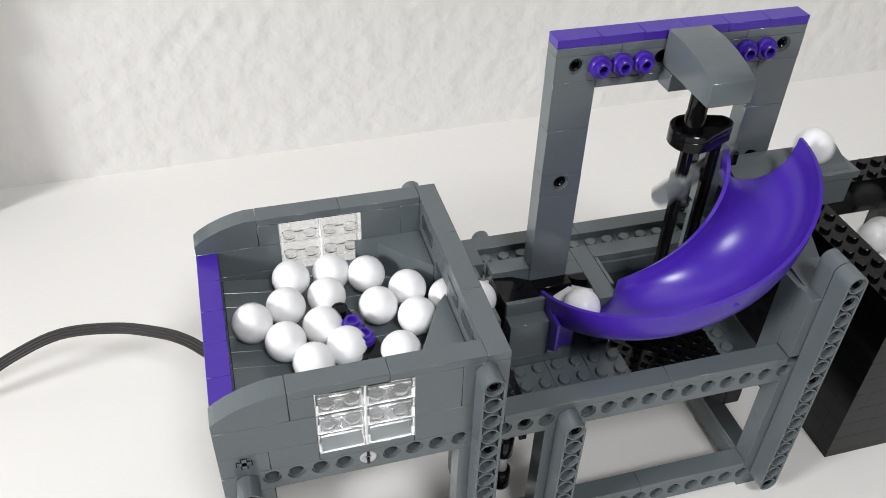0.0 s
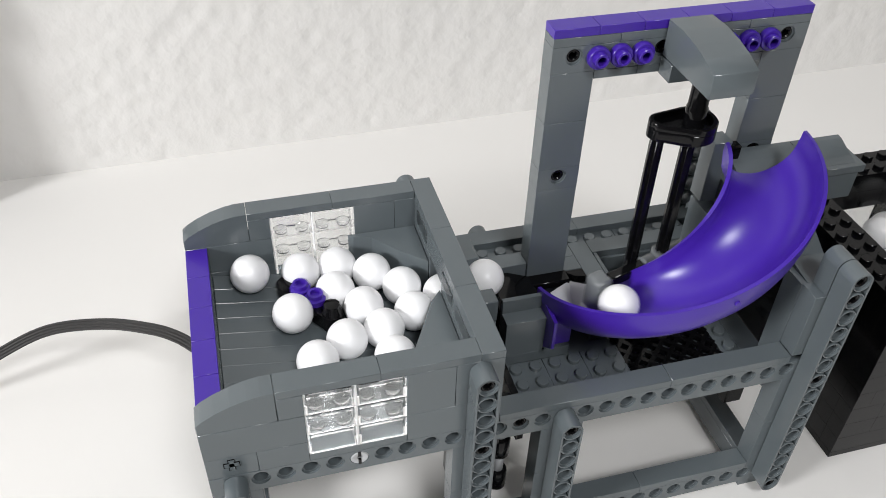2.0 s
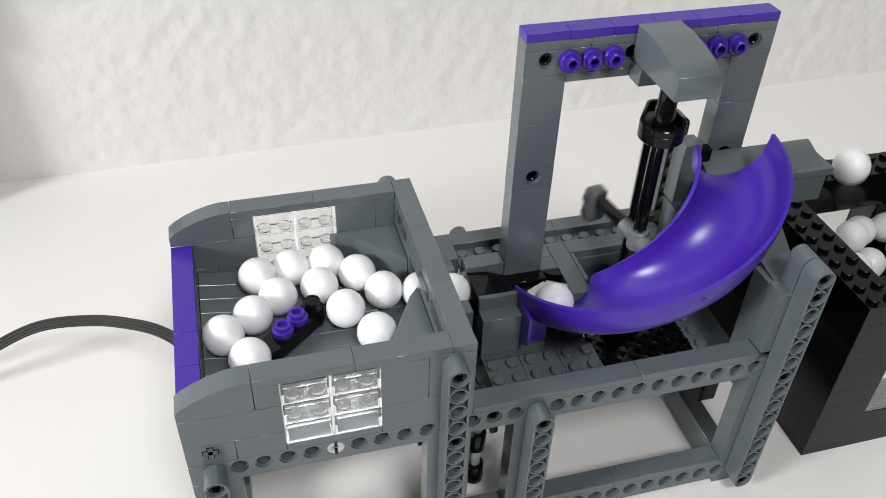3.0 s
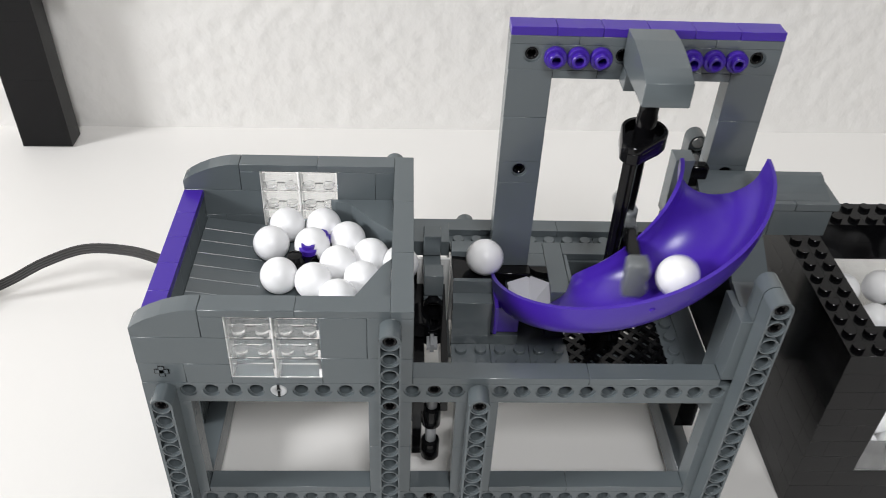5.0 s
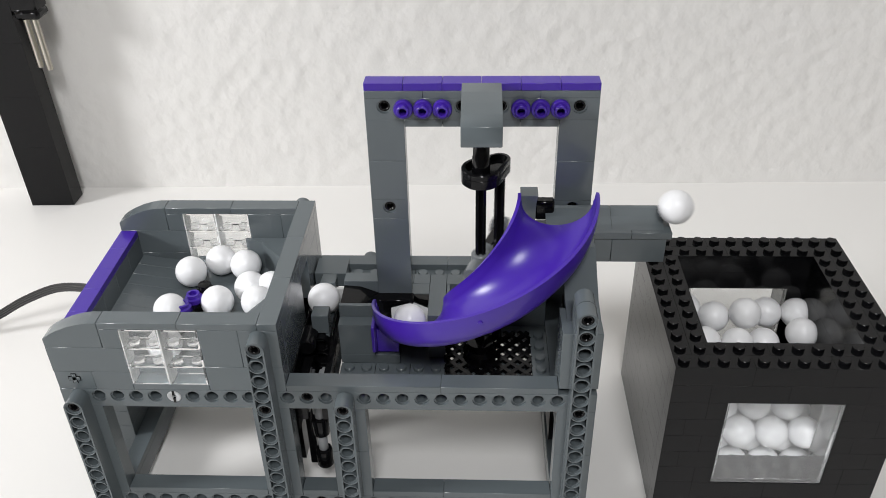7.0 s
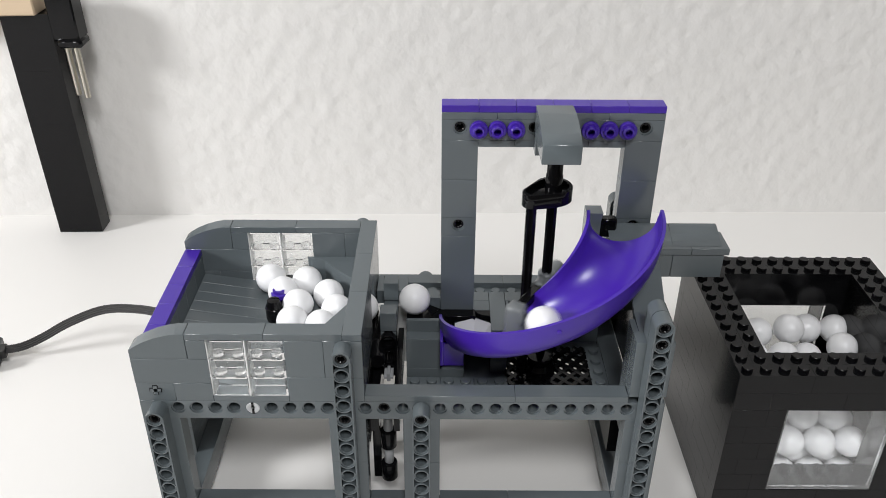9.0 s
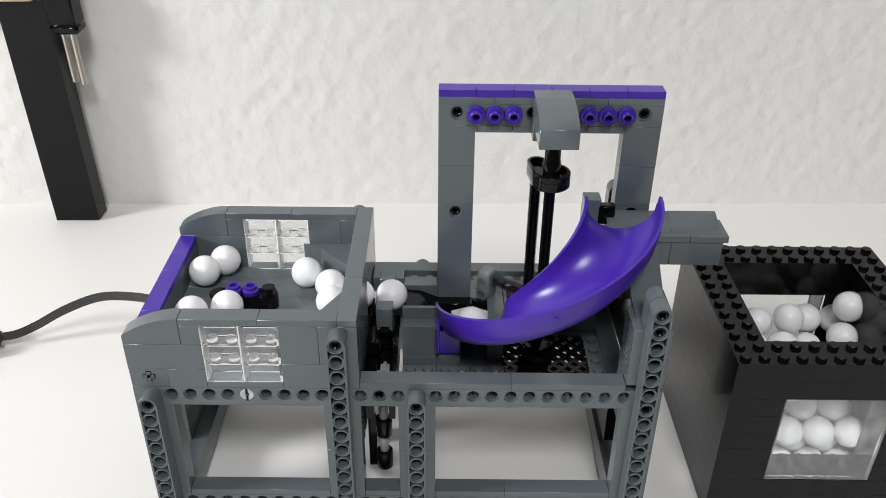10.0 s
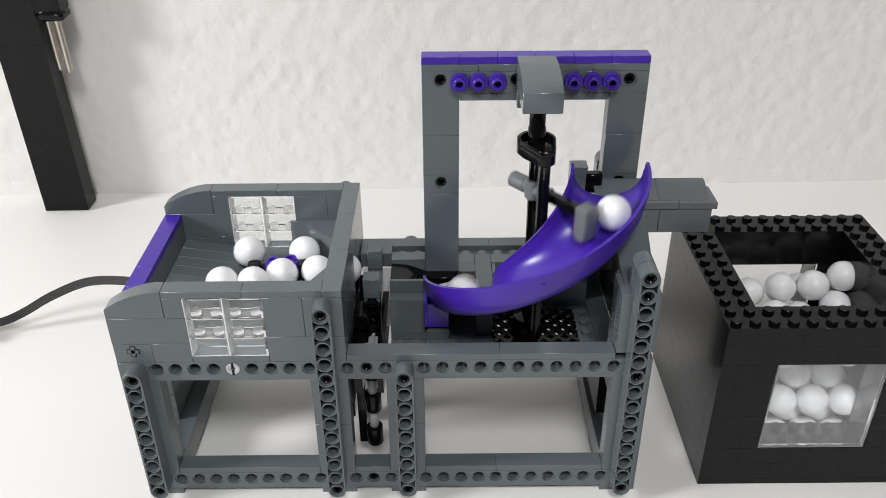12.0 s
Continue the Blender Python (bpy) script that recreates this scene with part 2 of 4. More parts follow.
def mirrored_sides():
    for y in (0, 11):
        for z in ((1, 21) if y == 0 else (21,)):
            technic(machine, 1, y, z, 10), technic(machine, 11, y, z, 4), technic(machine, 15, y, z, 12)
            brick(machine, 0, y, z, 1, 1, 3), brick(machine, 27, y, z, 1, 1, 3)
        for x in (0, 10, 14, 26):
            brick(machine, x, y, 0, 2, 1, 1, name="foot_plate")
            for z, h in (((4, 9), (13, 8)) if y == 0 else ((1, 3), (4, 3), (7, 3), (10, 3), (13, 3), (16, 5))):
                brick(machine, x, y, z, 2, 1, h, name="pillar_brick")
        for x, n in ((2, 8), (12, 2), (16, 4), (20, 6)) if y == 0 else ():
            brick(machine, x, y, 4, n, 1, 1, name="tile")
        for x, n in ((12, 8), (20, 6)):
            brick(machine, x, y, 24, n, 1, 1, name="tile")


mirrored_sides()
for x, n in ((1, 9), (11, 13), (15, 9), (27, 15)):
    for y in (-U, 12 * U + 0.0002):
        arm = part("liftarm", liftarm_mesh(n, GREY), None, machine, "", (x * U, y, 0.009))
        ends = {0, 8, n - 1} | ({13} if n == 15 else set())
        if y < 0:
            for k in sorted(ends):
                part("pin", pin_mesh(BLACK), None, arm, "black connector pin", (0, 0, k * U))
part("liftarm", liftarm_mesh(3, GREY), None, machine, "", (27 * U, 0.0002, 0.105))
for x, k in ((13, 1), (13, 21)):
    part("pin", pin_mesh(BLACK), None, machine, "black connector pin", (x * U, 0, k * P + 0.0058))
part("pin", pin_mesh(BLACK), None, machine, "black connector pin", (15 * U, 11 * U, 21 * P + 0.0058))
bm = bmesh.new()
lathe(bm, [(0.0010, 0.0040), (0.0010, 0.0002), (0.0014, -0.0001), (0.0027, -0.0001), (0.0030, 0.0002), (0.0030, 0.0040)], "y", (6 * U, 0, 21 * P + 0.0058), 20)
bush = part("bush", bm, BUSH, machine, "light grey bush in the beam")
# raised black bars give the bush's slot its shade; nothing is cut
bm = bmesh.new()
slab(bm, 6 * U - 0.0005, -0.0002, 21 * P + 0.0066, 6 * U + 0.0005, 0.0006, 21 * P + 0.0089, 0)
slab(bm, 6 * U - 0.0005, -0.0002, 21 * P + 0.0027, 6 * U + 0.0005, 0.0006, 21 * P + 0.0050, 0)
part("slot", bm, BLACK, bush, "black bars painted as the shaded slot")
# side rails along the depth, and the low wall of courses at the hopper's side
for x in (1, 26):
    for z in (1, 21) if x == 1 else (1,):
        brick(machine, x, 1, z, 1, 10, 3, name="side_rail")
    brick(machine, x, 1, 4, 1, 10, 1, name="tile")
for k in range(6):
    if k % 2:
        brick(machine, 0, 4, 1 + 3 * k, 1, 3, 3), brick(machine, 0, 7, 1 + 3 * k, 1, 4, 3)
    else:
        brick(machine, 0, 4, 1 + 3 * k, 1, 4, 3), brick(machine, 0, 8, 1 + 3 * k, 1, 3, 3)


# hopper
def curved_end(y):
    bm = bmesh.new()
    top = [(0.0, 0.1035), (0.002, 0.1050), (0.006, 0.1074), (0.011, 0.1096), (0.016, 0.1111), (0.020, 0.1118), (0.0239, 0.1120)]
    prism(bm, [(0.00006, 31 * P)] + [(0.00006, z) if x == 0 else (x, z) for x, z in top] + [(0.0239, 31 * P)], y * U + G, (y + 1) * U - G, "xz", 0.0002)
    part("curved_slope", bm, GREY, machine)


def clear_brick_mesh():
    key = "clear"
    if key not in CACHE:
        bm = bmesh.new()
        X, Y, Z, w = 2 * U, U, 3 * P, 0.0011
        def box(x0, y0, x1, y1, z1):
            lo = [bm.verts.new(p) for p in ((x0, y0, 0), (x1, y0, 0), (x1, y1, 0), (x0, y1, 0))]
            hi = [bm.verts.new(p) for p in ((x0, y0, z1), (x1, y0, z1), (x1, y1, z1), (x0, y1, z1))]
            skin(bm, lo, hi)
            bm.faces.new(hi)
            return lo
        skin(bm, box(G, G, X - G, Y - G, Z - G), box(w, w, X - w, Y - w, Z - w))
        for i in (0.5, 1.5):
            lathe(bm, [(0.0024, 0.00002), (0.0024, 0.0015), (0.0021, 0.0017)], "z", (i * U, U / 2, Z), 16)
        CACHE[key] = mesh_of("clear_brick", bm, CLEARBRICK, True)
    return CACHE[key]


def axle_hole_brick(x, y, z):
    """Solid brick two long; a black cross on its face paints the cross-shaped hole's shade."""
    bm = bmesh.new()
    slab(bm, G, G + (0.0002 if y == 0 else 0), G, 2 * U - G, U - G, 3 * P - G)
    ob = part("axle_brick", bm, GREY, machine, "", (x * U, y * U, z * P))
    c = bmesh.new()
    for a, b in ((0.0026, 0.0011), (0.0011, 0.0026)):
        slab(c, U - a, 0.00008, 0.0058 - b, U + a, 0.0006, 0.0058 + b, 0)
    part("axle_socket", c, BLACK, ob, "black cross painted as the socket's shaded gap")
    c = bmesh.new()
    for a, b in ((0.0023, 0.0008), (0.0008, 0.0023)):
        slab(c, U - a, -0.0001, 0.0058 - b, U + a, 0.0004, 0.0058 + b, 0)
    part("axle_end", c, GREY, ob)


for y in (0, 11):
    curved_end(y)
    axle_hole_brick(0, y, 24)
    brick(machine, 2, y, 24, 2, 1, 3), brick(machine, 0, y, 27, 4, 1, 4), brick(machine, 3, y, 31, 1, 1, 3)
    brick(machine, 4, y, 24, 4, 1, 1, name="plate")
    brick(machine, 8, y, 24, 4, 1, 4), brick(machine, 8, y, 28, 2, 1, 6), brick(machine, 10, y, 28, 2, 1, 6)
    brick(machine, 3, y, 34, 4, 1, 1, name="tile"), brick(machine, 7, y, 34, 4, 1, 1, name="tile")
    for x in (4, 6):
        for z in (25, 28, 31):
            ob = part("clear_brick", clear_brick_mesh(), None, machine, "transparent clear brick", (x * U, y * U, z * P))
            ob.visible_shadow = False
    # pale strips imitate the bright reflections at the clear bricks' edges
    bm = bmesh.new()
    slab(bm, 6 * U - 0.0003, y * U - 0.00015 if y == 0 else y * U + 0.0003, 25 * P, 6 * U + 0.0003, (y + 1) * U - 0.0003 if y == 0 else (y + 1) * U + 0.0001, 34 * P, 0.0001)
    slab(bm, 4 * U - 0.0004, y * U + 0.0010, 25 * P, 4 * U + 0.0004, (y + 1) * U - 0.0010, 34 * P, 0.0001)
    part("window_divider", bm, PALE, machine, "whitish strip painted as bright reflections between clear bricks")
part("pin", pin_mesh(BLACK), None, machine, "black connector pin", (10.5 * U, 10.93 * U, 0.105))
for y, n in ((0, 4), (4, 4), (8, 4)):
    brick(machine, 11, y, 34, 1, n, 1, name="tile")
brick(machine, 11, 1, 24, 1, 5, 7), brick(machine, 11, 8, 24, 1, 3, 7)
brick(machine, 11, 1, 31, 1, 5, 3), brick(machine, 11, 6, 31, 1, 5, 3)
for y, n in ((1.4, 2.2), (4.2, 1.6), (8.6, 1.8)):
    bm = bmesh.new()
    slab(bm, -0.0003, 0, 0, 0.0004, n * U, 0.0055, 0.0002)
    part("panel_inset", bm, CLEAR, machine, "small clear panel set in the hopper wall", (11 * U, y * U, 31.6 * P))
brick(machine, 11, 1, 14, 1, 10, 7, BLACK, name="lift_side_panel", label="black side panel of the lift shaft")
brick(machine, 12.02, 1.2, 14, 0.06, 9, 10, BLACK, name="lift_side_panel", label="black side panel of the lift shaft")
for y in (1.5, 3.5, 5.5):
    brick(machine, 11, y, 2, 0.5, 1, 12, BLACK, name="lift_side_post", label="black post of the lift shaft")
for y in range(1, 11, 2):
    brick(machine, 0, y, 24, 1, 2, 6)
    brick(machine, 0, y, 30, 1, 2, 1, PURPLE, name="purple_tile", label="purple smooth tile")
for k in range(10):
    bm = bmesh.new()
    y0 = (1 + k) * U
    prism(bm, [(U + G, 0.0768), (11 * U - G, 0.0768), (11 * U - G, 0.080), (5 * U, 0.080), (U + G, 0.085)], y0 + 0.00004, y0 + U - 0.00004, "xz", 0.00018)
    part("floor_tile", bm, GREY, machine, smooth=False)
for label, pts in (("back", [(0.061, 0.0879), (0.063, 0.0862), (0.070, 0.0845), (0.0785, 0.074), (0.0879, 0.065), (0.0879, 0.0879)]),
                   ("front", [(0.0879, 0.049), (0.084, 0.0445), (0.071, 0.0205), (0.0685, 0.0081), (0.0879, 0.0081)])):
    bm = bmesh.new()
    prism(bm, pts, 0.0795, 0.0955, "xy", 0.0002)
    part("corner_wedge", bm, GREY, machine, smooth=False)

# agitator in the hopper: a beam turning on an upright knob
agitator = part("agitator_arm", bmesh.new(), BLACK, machine, "black turning arm with purple studs")


def fill_agitator():
    bm = bmesh.new()
    pts = []
    for k in range(13):
        a = -math.pi / 2 - math.pi * k / 12
        pts.append((0.0042 * math.cos(a), 0.0042 * math.sin(a)))
    for k in range(13):
        a = math.pi / 2 - math.pi * k / 12
        pts.append((0.024 + 0.0042 * math.cos(a), 0.0042 * math.sin(a)))
    prism(bm, pts, 0.0012, 0.0075, "xy", 0.0004)
    lathe(bm, [(0.0039, 0.0), (0.0039, 0.0085), (0.0032, 0.0095), (0.0030, 0.0112), (0.0018, 0.0116)], "z", (0, 0, 0), 10)
    me = mesh_of("agitator_arm", bm, BLACK, True)
    agitator.data = me
    for x in (0.0085, 0.0165):
        c = bmesh.new()
        lathe(c, [(0.0038, 0.0), (0.0039, 0.0022), (0.0030, 0.0026), (0.0029, 0.0042), (0.0019, 0.0042), (0.0018, 0.0026), (0.0001, 0.0026)], "z", (x, 0, 0.0075), 16)
        part("purple_stud", c, PURPLE, agitator, "purple round stud")


fill_agitator()

# gantry
for x in (16, 26):
    brick(machine, x, 8, 25, 2, 1, 13, name="gantry_post")
    technic(machine, x, 8, 38, 2), brick(machine, x, 8, 41, 2, 1, 6, name="gantry_post"), brick(machine, x, 8, 47, 2, 1, 6, name="gantry_post")
    part("pin", pin_mesh(BLACK), None, machine, "black connector pin", ((x + 1) * U, 8 * U, 38 * P + 0.0058))
    part("pin", pin_mesh(BLACK), None, machine, "black connector pin", ((x + 1) * U, 8 * U, 53 * P + 0.0058))
    technic(machine, x, 8, 53, 2)
for x in (21, 23):
    part("pin", pin_mesh(BLACK), None, machine, "black connector pin", (x * U, 8 * U, 53 * P + 0.0058))
brick(machine, 18, 8, 53, 2, 1, 3), technic(machine, 20, 8, 53, 2), technic(machine, 22, 8, 53, 2), brick(machine, 24, 8, 53, 2, 1, 3)
for x in (18, 20, 22, 24):
    brick(machine, x, 8, 52, 2, 1, 1, name="plate")
for x, n in ((16, 3), (19, 3), (22, 3), (25, 3)):
    brick(machine, x, 8, 56, n, 1, 1, name="plate")
for k in range(6):
    brick(machine, 16 + 2 * k, 8, 57, 2, 1, 1, PURPLE, name="purple_tile", label="purple smooth tile")


def hollow_stud_mesh():
    bm = bmesh.new()
    lathe(bm, [(0.0036, 0.0), (0.0040, -0.0008), (0.0040, -0.0026), (0.0037, -0.0030), (0.0027, -0.0031), (0.0026, -0.0046), (0.0023, -0.0049),
               (0.0016, -0.0048), (0.0015, -0.0006), (0.0001, -0.0004)], "y", (0, 0, 0), 22)
    return mesh_of("round_stud", bm, PURPLE, True)


STUD = hollow_stud_mesh()
for x in (18, 19, 20, 24, 25, 26):
    part("round_stud", STUD, None, machine, "purple hollow round stud", (x * U, 8 * U, 53 * P + 0.0056))

bm = bmesh.new()
prism(bm, [(0.032, 0.1730), (0.0635, 0.1730), (0.0635, 0.1862), (0.054, 0.1862), (0.046, 0.1853), (0.039, 0.1838), (0.032, 0.1816)], 21 * U + G, 23 * U - G, "yz", 0.0003)
part("head_slope", bm, GREY, machine)
brick(machine, 21, 7, 51.9, 2, 0.98, 2.1, name="head_bracket")

# rotor: shaft, cam and two hanging axles
AX, AY = 0.176, 0.048
rotor = part("rotor_cam", bmesh.new(), BLACK, machine, "black egg-shaped cam with hanging axles", (AX, AY, 0.1535))


def cross_axle(bm, x, y, z0, z1, r=0.0024, w=0.0009):
    slab(bm, x - r, y - w, z0, x + r, y + w, z1, 0.0002)
    slab(bm, x - w, y - r, z0, x + w, y + r, z1, 0.0002)


def fill_rotor():
    bm = bmesh.new()
    pts = []
    for k in range(21):
        a = radians(62 + 236 * k / 20)
        pts.append((0.0082 * math.cos(a), 0.0082 * math.sin(a)))
    for k in range(9):
        a = radians(-62 + 124 * k / 8)
        pts.append((0.0115 + 0.0043 * math.cos(a), 0.0043 * math.sin(a)))
    prism(bm, pts, -0.0040, 0.0006, "xy", 0.0005)
    inner = [(0.0045 + (x - 0.0045) * 0.86, y * 0.82) for x, y in pts]
    loops = [[bm.verts.new((x, y, z)) for x, y in line] for line, z in ((pts, 0.0004), (pts, 0.0024), ([(0.0045 + (x - 0.0045) * 0.97, y * 0.96) for x, y in pts], 0.0028), (inner, 0.0028), (inner, 0.0004))]
    for lo, hi in zip(loops, loops[1:]):
        skin(bm, lo, hi)
    rotor.data = mesh_of("rotor_cam", bm, BLACK, True)
    c = bmesh.new()
    lathe(c, [(0.0037, 0.0006), (0.0037, 0.0075), (0.0034, 0.0080), (0.0034, 0.0194)], "z", n=16)
    part("shaft_sleeve", c, BLACK, rotor)
    for x in (0.0, 0.0115):
        c = bmesh.new()
        cross_axle(c, x, 0, -0.094, -0.0024)
        part("axle", c, BLACK, rotor)
    c = bmesh.new()
    lathe(c, [(0.0078, -0.0985), (0.0078, -0.094), (0.0062, -0.092), (0.0062, -0.088), (0.003, -0.087)], "z", n=20)
    part("turntable_hub", c, BLACK, rotor)


fill_rotor()
sweeper = part("sweep_arm", bmesh.new(), BLACK, machine, "black sliding arm with grey paddle", (AX, AY, 0.09))


def fill_sweeper():
    bm = bmesh.new()
    slab(bm, 0.006, -0.0022, -0.0022, 0.026, 0.0022, 0.0022, 0.0006)
    sweeper.data = mesh_of("sweep_arm", bm, BLACK, True)
    c = bmesh.new()
    lathe(c, [(0.0022, -0.0125), (0.0036, -0.0127), (0.0037, -0.012), (0.0037, -0.0045), (0.0033, -0.004), (0.0033, 0.0085), (0.0036, 0.009), (0.0022, 0.0095)], "x", n=16)
    lathe(c, [(0.0036, -0.0042), (0.0040, -0.0038), (0.0040, 0.0038), (0.0036, 0.0042)], "z", n=16)
    part("sleeve", c, SLIDER, sweeper, "grey plastic sleeve")
    c = bmesh.new()
    prism(c, [(-0.0036, 0.0036), (0.0022, 0.0039), (0.0036, 0.0022), (0.0036, -0.0105), (0.0020, -0.0120), (-0.0020, -0.0120), (-0.0036, -0.0100)], -0.0038, 0.0038, "xz", 0.0009)
    lathe(c, [(0.0030, 0.0038), (0.0030, 0.0043), (0.0022, 0.0043), (0.0021, 0.0030), (0.0001, 0.0030)], "y", (0, 0, -0.0015), 14)
    lathe(c, [(0.0030, 0.0038), (0.0030, 0.0043), (0.0022, 0.0043), (0.0021, 0.0030), (0.0001, 0.0030)], "y", (0, 0, -0.0085), 14)
    part("paddle", c, SLIDER, sweeper, "grey plastic paddle block", (0.0305, 0, 0.0002))


SLIDER = shader("mid_grey_plastic", (0.16, 0.172, 0.178), 0.35)
fill_sweeper()


# purple slide: a round-bottomed channel climbing half a turn about the shaft
RIM = np.polyfit([176, 180, 194, 222, 250, 271, 290, 310, 335, 362], [0.0858, 0.0872, 0.0925, 0.102, 0.1115, 0.119, 0.1255, 0.1325, 0.1390, 0.1437], 4)


def smooth_rim(a):
    return float(np.polyval(RIM, a))


def slide():
    bm = bmesh.new()
    inner = [(0.0166, 0.0006), (0.0168, -0.003)]
    for k in range(21):
        a = math.pi * (1 + k / 20)
        inner.append((0.0318 + 0.0148 * math.cos(a), -0.0035 + 0.0118 * math.sin(a)))
    inner += [(0.0470, -0.0025), (0.0474, 0.0006)]
    outer = [(0.0487, 0.0004), (0.0484, -0.0045), (0.0476, -0.0088)]
    for k in range(11):
        a = -math.pi * (0.12 + 0.80 * k / 10)
        outer.append((0.0318 + 0.0160 * math.cos(a), -0.0068 + 0.0125 * math.sin(a)))
    outer += [(0.0152, -0.003), (0.0152, 0.0004)]
    loop = inner + outer
    rings = []
    n = 96
    for i in range(n + 1):
        deg = 177 + 184 * i / n
        a, z = radians(deg), smooth_rim(deg)
        rings.append([bm.verts.new((AX + r * math.cos(a), AY + r * math.sin(a), z + h)) for r, h in loop])
    for a, b in zip(rings, rings[1:]):
        skin(bm, a, b)
    bm.faces.new(rings[0]), bm.faces.new(rings[-1])
    ob = part("slide_channel", bm, PURPLE, machine, "glossy purple curved plastic slide")
    f = bmesh.new()
    prism(f, [(0.049, 0.086), (0.049, 0.0645), (0.040, 0.0645), (0.033, 0.070), (0.033, 0.084), (0.040, 0.084)], 0.1279, 0.1293, "yz", 0.0002)
    prism(f, [(0.1293, 0.0645), (0.1293, 0.0775), (0.139, 0.0785), (0.139, 0.0645)], 0.040, 0.0414, "xz", 0.0002)
    part("slide_fin", f, PURPLE, ob, "purple fin under the slide")
    c = bmesh.new()
    lathe(c, [(0.0011, 0.0), (0.0010, -0.0005), (0.0002, -0.0006)], "y", (0.176, -0.0004, 0.1142), 12)
    part("mould_mark", c, PURPLE, ob)


slide()

# spout to the box
for x, w in ((200, 32), (232, 23)):
    bm = bmesh.new()
    slab(bm, x / 1000 + G, 0.0482, 0.1098, (x + w) / 1000 - G, 0.0638, 0.1214)
    part("brick", bm, GREY, machine)
for x, w in ((208, 32), (240, 17)):
    bm = bmesh.new()
    slab(bm, x / 1000 + G, 0.0478, 0.1216, (x + w) / 1000 - G, 0.0638, 0.1248)
    part("tile", bm, GREY, machine)
for x, w in ((204, 28), (232, 22)):
    bm = bmesh.new()
    prism(bm, [(0.0500, 0.12485), (0.0638, 0.12485), (0.0638, 0.1292), (0.0615, 0.1290), (0.0575, 0.1272), (0.0535, 0.1257)], x / 1000 + G, (x + w) / 1000 - G, "yz", 0.0002)
    part("spout_slope", bm, GREY, machine)
bm = bmesh.new()
prism(bm, [(0.193, 0.112), (0.1995, 0.112), (0.1995, 0.1345), (0.2005, 0.1382), (0.193, 0.1382)], 0.0560, 0.0638, "xz", 0.0002)
part("slide_bracket", bm, GREY, machine)
bm = bmesh.new()
slab(bm, 0.1996, 0.0590, 0.124, 0.2078, 0.0637, 0.1335, 0.0008)
part("black_connector", bm, BLACK, machine, "black connector block")
bm = bmesh.new()
slab(bm, 0.194, 0.0502, 0.086, 0.206, 0.0637, 0.1097)
part("spout_support", bm, GREY, machine)

# right side wall, rising towards the spout
# black sheet puts the recess's shade into the wall's inner face
bm = bmesh.new()
prism(bm, [(0.0084, 0.0578), (0.0084, 0.1052), (0.020, 0.1068), (0.040, 0.1196), (0.0475, 0.1196), (0.0475, 0.1056), (0.0635, 0.1056), (0.088, 0.082), (0.088, 0.0578)], 27.2 * U, 27.5 * U, "yz", 0.0001)
part("side_lining", bm, BLACK, machine, "black sheet standing for the shade inside the side wall")
bm = bmesh.new()
prism(bm, [(0.0082, 0.0769), (0.0082, 0.1052), (0.020, 0.1068), (0.040, 0.1196), (0.0475, 0.1196), (0.0475, 0.1056), (0.0635, 0.1056), (0.088, 0.082), (0.088, 0.0769)], 27.5 * U + G, 28 * U - G, "yz", 0.0002)
part("side_wall", bm, GREY, machine)
bm = bmesh.new()
prism(bm, [(0.0082, 0.1053), (0.0082, 0.1085), (0.020, 0.1100), (0.040, 0.1230), (0.0475, 0.1230), (0.0475, 0.1197), (0.040, 0.1197), (0.020, 0.1069)], 26.3 * U, 28 * U - G, "yz", 0.0002)
part("wall_cap", bm, GREY, machine)
bm = bmesh.new()
prism(bm, [(0.0477, 0.1057), (0.0477, 0.1090), (0.0635, 0.1090), (0.088, 0.0853), (0.088, 0.0821), (0.0635, 0.1057)], 26.3 * U, 28 * U - G, "yz", 0.0002)
part("wall_cap", bm, GREY, machine)
brick(machine, 26, 0, 25, 2, 1, 9.0, name="pillar_brick")
brick(machine, 26, 3, 8, 1, 8, 9, BLACK, name="side_panel", label="black panel under the deck")
brick(machine, 26, 1, 17, 1.2, 10, 1, name="tile")
brick(machine, 26, 1, 18, 1.2, 1.2, 15.8, name="pillar_brick")

# deck under the slide
for x, n in ((14, 2), (16, 2), (18, 2)):
    brick(machine, x, 3, 17, n, 2, 1, name="plate", studs=True)
brick(machine, 14, 5, 16, 6, 5, 1, name="plate"), brick(machine, 20, 8, 16, 6, 2, 1, name="plate"), brick(machine, 25, 3, 17, 1, 5, 1, name="plate", studs=True)


def lattice():
    bm = bmesh.new()
    x0, y0, w, h, z, t, d = 20 * U, 3 * U, 5 * U, 5 * U, 17.4 * P, 0.0019, 0.0068
    span = w + h
    k = 0
    while k * d < span:
        c = k * d
        for s in (1, -1):
            # bars at 45 degrees clipped to the panel
            if s == 1:
                a = (max(0.0, c - h), min(c, h))
                b = (min(c, w), max(0.0, c - w))
            else:
                a = (max(0.0, w - c), max(0.0, c - w))
                b = (min(w, w - c + h), min(h, c))
            if math.dist(a, b) > 0.002:
                n = Vector((b[1] - a[1], a[0] - b[0])).normalized() * t / 2
                q = [(x0 + p[0] + e * n.x, y0 + p[1] + e * n.y) for p, e in ((a, 1), (b, 1), (b, -1), (a, -1))]
                prism(bm, q, z + (0 if s == 1 else 0.0001), z + 0.6 * P - (0 if s == 1 else 0.0001), "xy")
        k += 1
    part("lattice_panel", bm, BLACK, machine, "black diagonal lattice panel")


lattice()
for x, n in ((20, 2), (22, 3)):
    brick(machine, x, 3, 15.6, n, 3, 1, name="plate", studs=True)

